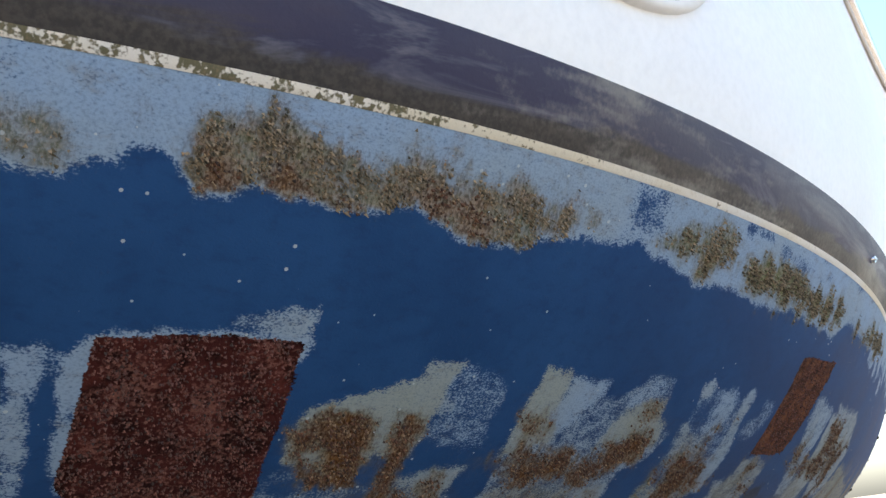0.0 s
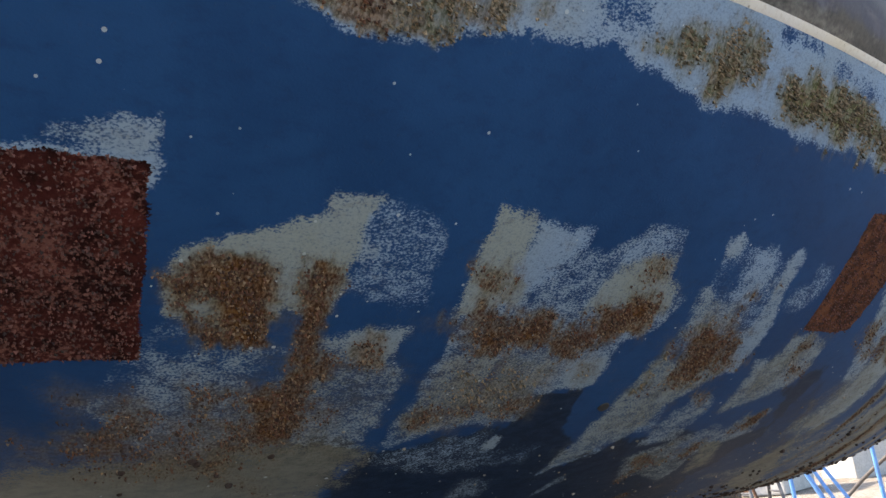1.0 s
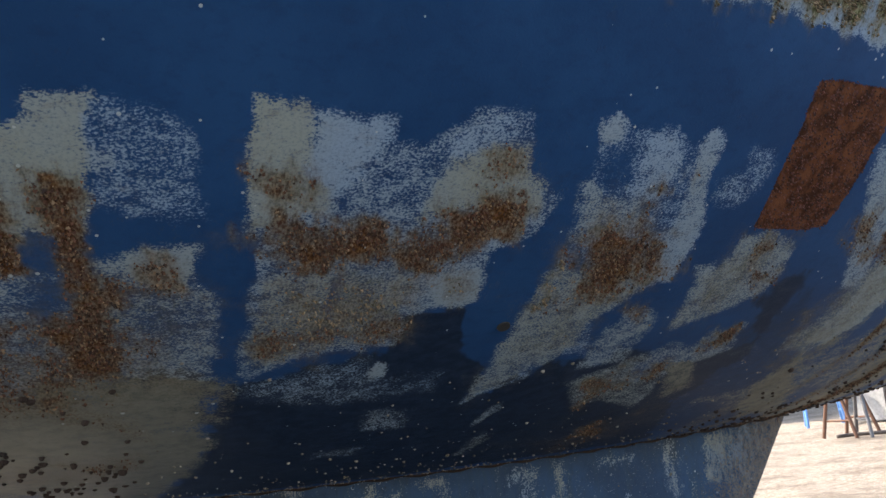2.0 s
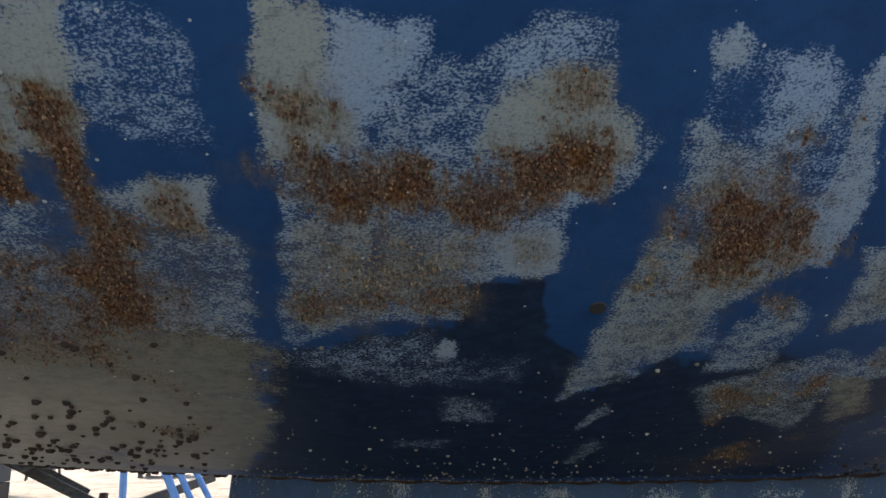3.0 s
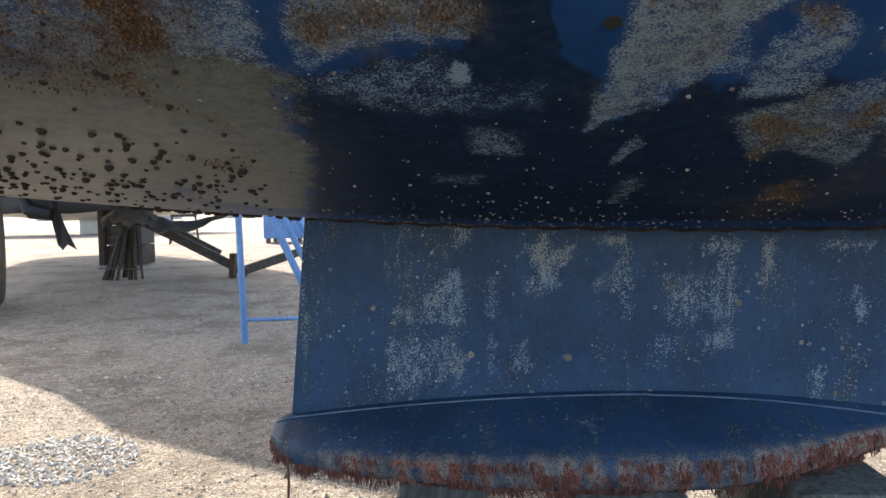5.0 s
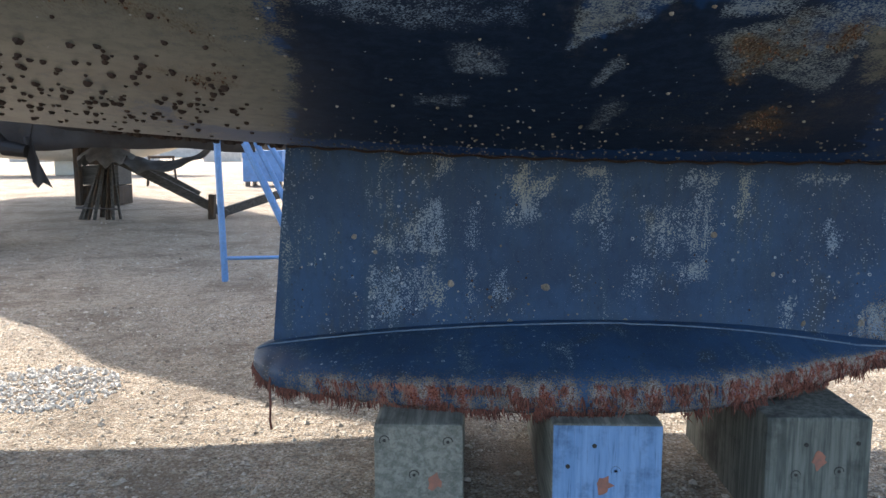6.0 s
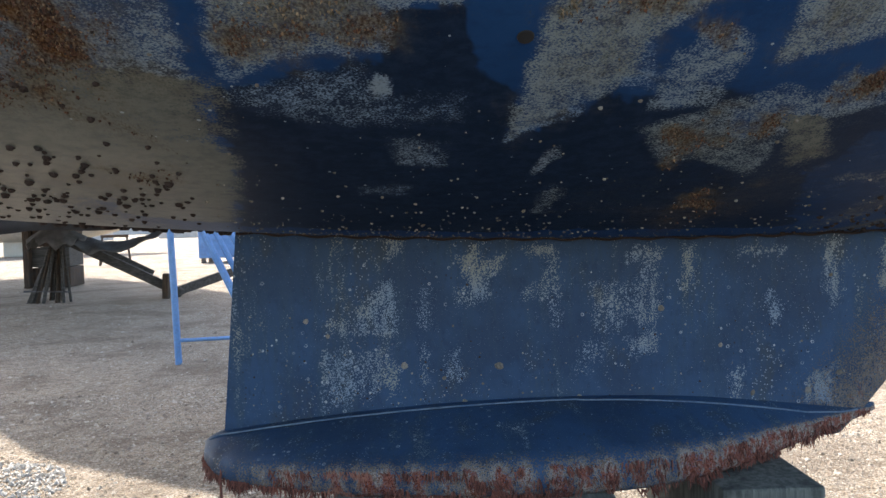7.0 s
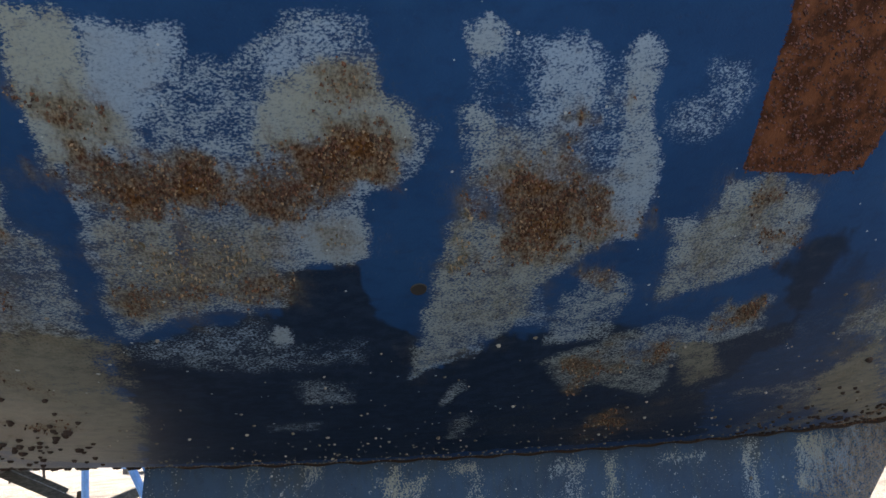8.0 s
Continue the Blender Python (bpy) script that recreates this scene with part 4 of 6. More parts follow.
patch(KEEL_MARKS, 0.5, 0.3, [(1.960, 0.508), (2.012, 0.540), (2.000, 0.463), (1.961, 0.447)])
patch(KEEL_MARKS, 0.3, 0.3, [(1.562, 0.614), (1.638, 0.614), (1.624, 0.552), (1.518, 0.520)])
patch(KEEL_MARKS, 0.9, 0.3, [(2.265, 0.546), (2.179, 0.484), (2.168, 0.422), (2.274, 0.407)])
patch(KEEL_MARKS, 0.9, 0.3, [(2.418, 0.868), (2.515, 0.861), (2.490, 0.740), (2.404, 0.747)])
patch(KEEL_MARKS, 0.85, 0.3, [(2.396, 0.871), (2.710, 0.914), (2.550, 0.704), (2.375, 0.726)])
patch(KEEL_MARKS, 0.7, 0.3, [(2.233, 0.869), (2.275, 0.873), (2.259, 0.725), (2.219, 0.729)])



def depth_inside(px, py, outline):
    """Signed distance to an outline, positive inside."""
    poly = np.array(outline)
    far, inside = np.full(px.shape, 1e9), np.zeros(px.shape, bool)
    for (ax, ay), (bx, by) in zip(poly, np.roll(poly, -1, 0)):
        ex, ey = bx - ax, by - ay
        t = np.clip(((px - ax) * ex + (py - ay) * ey) / (ex * ex + ey * ey + 1e-12), 0, 1)
        far = np.minimum(far, np.hypot(px - ax - t * ex, py - ay - t * ey))
        if ey != 0:
            inside ^= ((ay > py) != (by > py)) & (px < ex * (py - ay) / ey + ax)
    return np.where(inside, far, -far)


def soft_cover(layer, px, py, width, wobble=None):
    total, tint = np.zeros(px.shape), np.zeros(px.shape)
    for cover, hue, outline, soft in layer:
        d = depth_inside(px, py, outline)
        if wobble is not None:
            d = d + wobble * (1 + 0.5 * soft)
        k = np.clip(d / (2 * width * soft) + 0.5, 0, 1)
        k = k * k * (3 - 2 * k) * cover
        tint = np.where(k > total, hue, tint)
        total = np.maximum(total, k)
    return total, tint


def ripple(px, py, size, seed):
    """Smooth random unevenness between -1 and 1."""
    r = np.random.RandomState(seed)
    out = np.zeros(px.shape)
    for k in range(14):
        a, f = r.uniform(0, 6.28), r.uniform(0.6, 1.8) / size
        out += np.sin((px * math.cos(a) + py * math.sin(a)) * f * 6.28 + r.uniform(0, 6.28))
    return out / 5.0


def make_turf(boat, X, S, Z, grow, green, red):
    """Short dried weed standing out of the growth, thickest where the growth is."""
    r = np.random.RandomState(17)
    clump = np.clip(0.55 + 0.55 * ripple(X, S + Z, 0.05, 31) + 0.3 * ripple(X, S + Z, 0.02, 32), 0, 1.4)
    cell = np.gradient(X, axis=1) * np.hypot(np.gradient(S, axis=0), np.gradient(Z, axis=0))
    seen = (X > -0.3) & (X < 2.7)
    dz = (np.gradient(Z, axis=0) / np.maximum(np.gradient(S, axis=0), 1e-5)).ravel()
    kinds = (("brown_weed", WEED_BROWN, np.clip(grow - 0.2, 0, 1) ** 1.3 * clump ** 1.6 * (green < 0.35), 6800, 1.0, "short dried brown weed on the bottom paint"),
             ("pale_weed", WEED_TAN, np.clip(grow - 0.25, 0, 1) * clump * (green < 0.5), 3600, 0.8, "bleached tan weed on the bottom paint"),
             ("green_weed", WEED_GREEN, np.clip(grow - 0.3, 0, 1) * clump * (green > 0.3), 4600, 1.3, "olive and brown weed under the waterline stripe"),
             ("red_weed", WEED_RED, (red > 0.6) * np.clip(clump, 0.15, 1), 4800, 0.75, "short dull red growth on the bare pad"))
    for name, mat, weight, count, tall, label in kinds:
        p = (weight * cell * seen).ravel()
        at = r.choice(p.size, count, p=p / p.sum())
        x = X.ravel()[at] + r.uniform(-0.004, 0.004, count)
        off = r.uniform(-0.005, 0.005, count)
        s, z = S.ravel()[at] + off, Z.ravel()[at] + off * dz[at]
        n = np.stack([np.zeros(count), -dz[at], -np.ones(count)], -1)
        n /= np.linalg.norm(n, axis=1)[:, None]
        along = np.stack([np.ones(count), np.zeros(count), np.zeros(count)], -1)
        down = np.cross(n, along)
        long = tall * (0.0022 + 0.0032 * r.uniform(0, 1, count) ** 2)[:, None]
        wide = (0.0013 + 0.0024 * r.uniform(0, 1, count) ** 1.5)[:, None]
        base = np.stack([x, YC - s, z], -1) - n * 0.0005
        a = r.uniform(0, 6.28, count)[:, None]
        u, w = np.cos(a) * along + np.sin(a) * down, -np.sin(a) * along + np.cos(a) * down
        sink = np.stack([np.zeros(count), np.zeros(count), -np.ones(count)], -1)
        tip = base + long * (n * r.uniform(0.4, 1.0, (count, 1)) + sink * 0.5 + along * r.normal(0.1, 0.35, (count, 1)))
        v = np.stack([base + u * wide, base - 0.5 * u * wide + 0.87 * w * wide, base - 0.5 * u * wide - 0.87 * w * wide, tip], 1).reshape(-1, 3)
        f = (np.array([(0, 1, 3), (1, 2, 3), (2, 0, 3)])[None] + 4 * np.arange(count)[:, None, None]).reshape(-1, 3)
        tagged(sheet(name, v.tolist(), f.tolist(), mat, boat, label, False), kind="stuff")


def make_boat():
    boat = thing("sailing_boat", (0, 0, 0))
    tagged(boat, "sailing yacht with worn blue bottom paint propped ashore on timber blocks", "boat")
    # near side of the bottom, fine enough to carry the paint's edges
    xs = np.concatenate([np.linspace(-4.2, -0.62, 40), np.arange(-0.6, 3.3, 0.0085), np.linspace(3.32, 4.62, 40)])
    us = np.linspace(0, 1, 236) ** 0.85
    X, U = np.meshgrid(xs, us)
    S = U * half_beam(X)
    Z = bottom_height(X, S)
    G = girth(S)
    wob = ripple(X, G, 0.12, 3) * 0.006 + ripple(X, G, 0.035, 4) * 0.004
    pale, tint = soft_cover(PALE, X, G, 0.009, wob * 0.55)
    # the worn band under the stripe and dull wear near the keel go on past both ends
    band = np.clip((G - girth(half_beam(X) * 0.93) + wob * 4) / 0.03, 0, 1) * np.where((X < 0.1) | (X > 2.3), 0.95, 0)
    lower = np.clip((girth(half_beam(X) * 0.62) - G) / 0.3 + wob * 12, 0, 1) * np.clip((0.62 - X) / 0.3, 0, 1) * 0.95
    lean = X - 0.35 * G
    lower += np.clip((girth(half_beam(X) * 0.8) - G) / 0.2 + wob * 12, 0, 1) * np.clip((X - 1.95) / 0.25, 0, 1) * np.clip(0.45 + 0.55 * np.sin(lean * 21 + 2 * np.sin(lean * 9)), 0, 1) * np.where(X > 2.4, 0.8, 0.5)
    tint = np.where(band > pale, 0.2, np.where(lower > pale, 0.95, tint))
    pale = np.maximum(pale, np.maximum(band, lower))
    gloss = np.clip((1.2 - G + wob * 4) / 0.4, 0, 1) * (0.15 + 0.85 * np.clip((0.95 - X) / 0.3, 0, 1))
    gaps, _ = soft_cover(GAPS, X, G, 0.012, wob)
    pale = pale * (1 - gaps)
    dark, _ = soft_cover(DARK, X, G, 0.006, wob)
    grow, green = soft_cover(GROWTH, X, G, 0.036, wob * 2.2)
    grow = np.where(G > 1.66, grow * np.clip((pale - 0.35) / 0.4, 0, 1), grow)
    grow = np.maximum(grow, lower * np.where(X > 2.4, 0.75, np.where(X > 1.9, 0.5, 0)) * np.clip(0.5 + 0.5 * np.sin(lean * 33 + 1), 0, 1))
    red, rusty = soft_cover(RED, X, G, 0.004, wob * 0.12)
    make_turf(boat, X, S, Z, grow, green, red)
    v = np.stack([X, YC - S, Z], -1).reshape(-1, 3).tolist()
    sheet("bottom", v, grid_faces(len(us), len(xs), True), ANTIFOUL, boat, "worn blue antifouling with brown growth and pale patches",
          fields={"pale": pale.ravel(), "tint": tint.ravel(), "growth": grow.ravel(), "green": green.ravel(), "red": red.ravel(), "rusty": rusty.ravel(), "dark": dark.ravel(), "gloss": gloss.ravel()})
    # far side
    xf, uf = np.linspace(-4.2, 4.62, 90), np.linspace(0, 1, 40)
    X, U = np.meshgrid(xf, uf)
    S = U * half_beam(X)
    v = np.stack([X, YC + S, bottom_height(X, S)], -1).reshape(-1, 3).tolist()
    flat = np.full(X.size, 0.3)
    sheet("far_bottom", v, grid_faces(len(uf), len(xf)), ANTIFOUL, boat, fields={"pale": flat, "tint": flat, "growth": flat * 0, "green": flat, "red": flat * 0, "dark": flat * 0, "gloss": flat * 0 + 1})
    # bands above the waterline, near and far
    def band_strip(name, mat, zs, sign, proud, label, fields=None):
        xb = np.linspace(-4.2, 4.62, 260)
        K, X = np.meshgrid(np.linspace(0, 1, zs[2]), xb, indexing="ij")
        top = sheer(X) if zs[1] is None else zs[1]
        Zb = zs[0] + (top - zs[0]) * K
        u = np.where(Zb < ZW, 1 - (ZW - Zb) * 0.75, 1.0)
        Sb = np.where(Zb < ZW, half_beam(X) * u, side(X, np.maximum(Zb, ZW))) + proud
        v = np.stack([X, YC - sign * Sb, Zb], -1).reshape(-1, 3).tolist()
        f = {"height": K.ravel(), "growth": np.clip(1.4 - np.abs(X - 0.25) / 0.55, 0, 1).ravel()}
        return sheet(name, v, grid_faces(zs[2], len(xb), sign > 0), mat, boat, label, fields=f)
    for sign in (1, -1):
        band_strip("waterline_stripe", STRIPE, (1.6598, 1.6692, 3), sign, 0.003, "thin cream stripe with flaking and algae")
        band_strip("boot_top", BOOT, (1.664, BOOT_TOP, 8), sign, 0.0, "dull navy band with a brown scum line")
        band_strip("topside", GELCOAT, (BOOT_TOP - 0.001, None, 24), sign, -0.001, "glossy white gelcoat")
    # deck and transom
    xb = np.linspace(-4.2, 4.62, 120)
    K, X = np.meshgrid(np.linspace(-1, 1, 9), xb, indexing="ij")
    v = np.stack([X, YC + K * side(X, sheer(X)), sheer(X) + 0.05 * (1 - K ** 2)], -1).reshape(-1, 3).tolist()
    sheet("deck", v, grid_faces(9, len(xb)), GELCOAT, boat)
    zt = np.concatenate([np.linspace(float(keel_line(-4.2)), ZW, 12), np.linspace(ZW + 0.02, float(sheer(-4.2)), 12)])
    st = [float(half_beam(-4.2)) * min(1, max(0, (z - float(keel_line(-4.2))) / (ZW - float(keel_line(-4.2)))) ** 0.5) if z < ZW else float(side(-4.2, z)) for z in zt]
    v = [(-4.2, YC + k * s, z) for z, s in zip(zt, st) for k in (-1, 1)]
    sheet("transom", v, grid_faces(len(zt), 2, True), GELCOAT, boat, smooth=False)
    rail = [(x, YC - float(side(x, sheer(x))) - 0.012, float(sheer(x)) - 0.03) for x in np.linspace(-4.1, 4.5, 90)]
    path_tube("rub_rail", rail, 0.02, CHROME, boat)
    # portlight in the topside and a drain fitting in the boot top
    def on_side(x, z, out=0.0):
        return Vector((x, YC - float(side(x, z)) - out, z))
    def oval(name, mat, x, z, a, b, out, thick, inner=0.0):
        ring, n = [], 40
        for k in range(n):
            t = 2 * math.pi * k / n
            for fa, o in (((1, out), (1, out + thick), (inner, out + thick)) if inner else ((1, out + thick * 0.6), (0.01, out + thick * 0.6))):
                ring.append(tuple(on_side(x + a * fa * math.cos(t), z + b * fa * math.sin(t), o)))
        w = 3 if inner else 2
        faces = [(k * w + i, ((k + 1) % n) * w + i, ((k + 1) % n) * w + i + 1, k * w + i + 1) for k in range(n) for i in range(w - 1)]
        return sheet(name, ring, faces, mat, boat)
    frame_ob = tagged(oval("portlight_frame", GELCOAT, 0.82, 2.016, 0.25, 0.135, -0.002, 0.014, 0.9), "oval white portlight frame")
    tagged(oval("portlight_pane", GLASS_DARK, 0.82, 2.016, 0.24, 0.128, 0.0, 0.006), "smoked brown oval pane").parent = frame_ob
    bm = bmesh.new()
    p = on_side(1.99, 1.724)
    out = Vector((0.22, -0.95, -0.25)).normalized()
    tube(bm, p - out * 0.006, p + out * 0.007, 0.012, 16, 0.009)
    tube(bm, p + out * 0.004, p + out * 0.011, 0.0045, 10, 0.003)
    part("drain_fitting", bm, CHROME, boat, "small round metal drain fitting")
    # a small plugged hole with its worn ring
    bm = bmesh.new()
    s = YC - 1.207
    p = Vector((1.285, 1.207, float(bottom_height(1.285, s))))
    out = Vector((0, -0.55, -0.83))
    tube(bm, p - out * 0.004, p + out * 0.0025, 0.013, 18, 0.011)
    part("skin_fitting", bm, NAIL, boat, "dark flush skin fitting")
    return boat


BOAT = make_boat()


# ---- keel ----
LEAD_Z, LEAD_X = (0.33, 0.40, 0.69, 0.93), (2.29, 2.36, 2.61, 2.80)


def fin_half(K, z):
    """Half the fin's thickness at the share K from its trailing edge."""
    q = 1 - K
    T = 0.010 + 0.40 * (0.2969 * np.sqrt(q) - 0.126 * q - 0.3516 * q ** 2 + 0.2843 * q ** 3 - 0.1036 * q ** 4) * (1.0 + 0.9 * np.clip((0.52 - z) / 0.14, 0, 1) ** 2 * 0.5)
    return np.minimum(T, 0.082) * np.clip(q / 0.004, 0, 1)


def make_keel():
    rows, cols = 58, 210
    zs = np.linspace(0.33, 1.0, rows)
    for sign in (1, -1):
        K, Zr = np.meshgrid(np.linspace(0, 1, cols), zs)
        x0 = 0.572 + (Zr - 0.38) * 0.092
        x1 = np.interp(Zr, LEAD_Z, LEAD_X)
        X = x0 + (x1 - x0) * K
        T = fin_half(K, Zr)
        pale, tint = soft_cover(KEEL_MARKS, X, Zr, 0.016, ripple(X, Zr, 0.06, 8) * 0.005 + ripple(X, Zr, 0.02, 9) * 0.003)
        lead = np.clip((K - 0.84) / 0.12, 0, 1) * 0.72
        v = np.stack([X, YC - sign * T, Zr], -1).reshape(-1, 3).tolist()
        sheet("fin", v, grid_faces(rows, cols, sign < 0), KEEL_PAINT, BOAT, "blue ballast fin worn in upright streaks",
              fields={"pale": (pale if sign > 0 else pale * 0).ravel(), "growth": lead.ravel()})
        if sign > 0:
            edge = [(float(x0[i, 0]), YC + k * 0.0105, float(zs[i])) for i in range(rows) for k in (-1, 1)]
            sheet("trailing_edge", edge, grid_faces(rows, 2, True), KEEL_PAINT, BOAT, smooth=False, fields={"pale": [0.0] * len(edge), "growth": [0.0] * len(edge)})
    # flared foot of the keel
    xk = (0.515, 0.535, 0.57, 0.634, 0.783, 1.0, 1.25, 1.5, 1.65, 1.85, 2.0, 2.2, 2.39)
    wk = (0.004, 0.085, 0.135, 0.19, 0.265, 0.33, 0.365, 0.365, 0.34, 0.27, 0.2, 0.1, 0.004)
    xs = np.concatenate([np.linspace(0.515, 0.6, 14), np.linspace(0.61, 2.39, 150)])
    w = np.interp(xs, xk, wk)
    crease = 0.462 - 0.075 * ((xs - 1.55) / 0.98) ** 2
    low = 0.302 + 0.085 * np.clip((xs - 1.7) / 0.69, 0, 1) ** 1.5 + 0.03 * np.clip((0.6 - xs) / 0.09, 0, 1)
    end = np.clip((xs - 0.513) / 0.07, 0, 1)
    end = np.sqrt(1 - (1 - end) ** 2)
    mid_h = low + (crease - low) * 0.45
    crease, low = mid_h + (crease - mid_h) * end, mid_h + (low - mid_h) * end
    verts, grow = [], []
    prof = [(0.0, 1.02, 0), (0.2, 1.0, 0), (0.45, 0.86, 0), (0.65, 0.75, 0), (0.82, 0.65, 0), (0.92, 0.585, 0.25), (0.965, 0.52, 0.7), (0.995, 0.42, 1.0), (1.0, 0.22, 1.0), (0.985, 0.08, 1.0), (0.95, 0.0, 0.9), (0.5, 0.0, 0.4), (0.0, 0.0, 0.3)]
    ring = [(k, h, g, 1) for k, h, g in prof] + [(k, h, g, -1) for k, h, g in prof[-2:0:-1]]
    for x, ww, c, lo in zip(xs, w, crease, low):
        for k, h, g, sg in ring:
            verts.append((x, YC - sg * k * ww, lo + (c - lo) * h))
            nose = np.clip((x - 1.75) / 0.25, 0, 1) * np.clip((0.62 - h) / 0.4, 0, 1)
            rag = 0.8 + 0.3 * math.sin(x * 17) * math.sin(x * 41 + 1) + 0.22 * math.sin(x * 97 + 3 * h)
            grow.append(min(1.0, g * rag * (0.25 + 0.75 * np.clip((x - 0.6) / 0.2, 0, 1)) + 0.9 * nose))
    n = len(ring)
    faces = [(i * n + k, i * n + (k + 1) % n, (i + 1) * n + (k + 1) % n, (i + 1) * n + k) for i in range(len(xs) - 1) for k in range(n)]
    faces += [tuple(range(n))[::-1], tuple(range((len(xs) - 1) * n, len(xs) * n))]
    sheet("keel_foot", verts, faces, KEEL_PAINT, BOAT, "flared blue keel foot crusted with reddish weed along its lip", fields={"pale": [0.0] * len(verts), "growth": grow})
    # weld bead along the crease
    bead = []
    for x, ww, c, lo in zip(xs[3:-6:2], w[3:-6:2], crease[3:-6:2], low[3:-6:2]):
        out = min(0.2 * ww, 0.078) + 0.012 if x < 1.55 else 0.09 * min(1.0, max(0.0, (2.37 - x) / 0.22)) ** 0.5
        bead.append((x, YC - out, lo + (c - lo) * float(np.interp(out / ww, (0.24, 0.45, 0.65, 0.82, 0.92), (1.0, 0.86, 0.75, 0.65, 0.585))) + 0.001))
    path_tube("weld_bead", bead, 0.0028, WELD, BOAT, 6)
    # hanging weed
    r = random.Random(5)
    verts, faces, orange = [], [], ([], [])
    for i in range(190):
        cx = r.uniform(0.53, 2.36)
        lush = 0.5 + 0.5 * math.sin(cx * 9) * math.sin(cx * 23 + 1)
        size, lie, spread = r.uniform(0.008, 0.02) + 0.03 * lush * r.random() ** 2, Vector((r.uniform(-0.35, 0.35), r.uniform(-0.3, 0.1), -1)), r.uniform(0.004, 0.02)
        if cx < 0.66:
            size += 0.02 * r.random()
        start = r.choice((0.0, 0.0, 0.1, 0.25, 0.4)) if cx > 0.75 else 0.0
        for _ in range(r.randint(6, 20)):
            x = min(2.37, max(0.525, cx + r.gauss(0, spread)))
            ww, lo, c = (float(np.interp(x, xs, a)) for a in (w, low, crease))
            h = max(0.0, start + r.uniform(-0.06, 0.06))
            p = Vector((x, YC - ww * (0.995 if h > 0.05 else 0.975), lo + (c - lo) * h + 0.002))
            d = (lie + Vector((r.uniform(-0.35, 0.35), r.uniform(-0.3, 0.1), 0))).normalized() * size * r.uniform(0.5, 1.25)
            b = r.uniform(0.0009, 0.0022)
            vs, fs = orange if (0.89 < cx < 0.99 and r.random() < 0.75) else (verts, faces)
            j = len(vs)
            mid_p = p + d * 0.55 + Vector((r.uniform(-1, 1), r.uniform(-1, 0.2), 0)) * size * 0.12
            for q, k in ((p, 1.0), (mid_p, 0.8)):
                vs += [tuple(q + Vector((b * k, 0, 0))), tuple(q + Vector((-b * k, 0, 0))), tuple(q + Vector((0, -b * k, 0)))]
            vs.append(tuple(p + d))
            fs += [(j, j + 2, j + 5, j + 3), (j + 2, j + 1, j + 4, j + 5), (j + 1, j, j + 3, j + 4), (j + 3, j + 5, j + 6), (j + 5, j + 4, j + 6), (j + 4, j + 3, j + 6)]
    tagged(sheet("weed_fringe", verts, faces, WEED, BOAT, "dried reddish-brown weed hanging from the keel foot", False), kind="stuff")
    tagged(sheet("orange_weed", *orange, ORANGE, BOAT, "orange-stained tuft of weed", False), kind="stuff")
    path_tube("hanging_strand", [(0.6, 2.155, 0.345), (0.6, 2.13, 0.31), (0.603, 2.125, 0.26), (0.6, 2.126, 0.215), (0.604, 2.124, 0.19)], 0.0035, WEED, BOAT, 5)


make_keel()


# ---- barnacles on the bottom ----
def shell_mesh(seed, mat):
    """One low barnacle cone with a sunken mouth, of unit radius."""
    r = random.Random(seed)
    vs, fs, seg = [], [], 8
    for k, h in ((1.0, -0.2), (0.86, 0.4), (0.55, 0.85), (0.3, 0.8), (0.2, 0.5)):
        for i in range(seg):
            t = 6.283185 * i / seg
            e = k * r.uniform(0.82, 1.15)
            vs.append((e * math.cos(t), e * math.sin(t), h * r.uniform(0.9, 1.1)))
    for q in range(4):
        for i in range(seg):
            i2 = (i + 1) % seg
            fs.append((q * seg + i, q * seg + i2, (q + 1) * seg + i2, (q + 1) * seg + i))
    fs.append(tuple(4 * seg + i for i in range(seg)))
    me = bpy.data.meshes.new("barnacle")
    me.from_pydata(vs, [], fs)
    me.materials.append(mat)
    return me


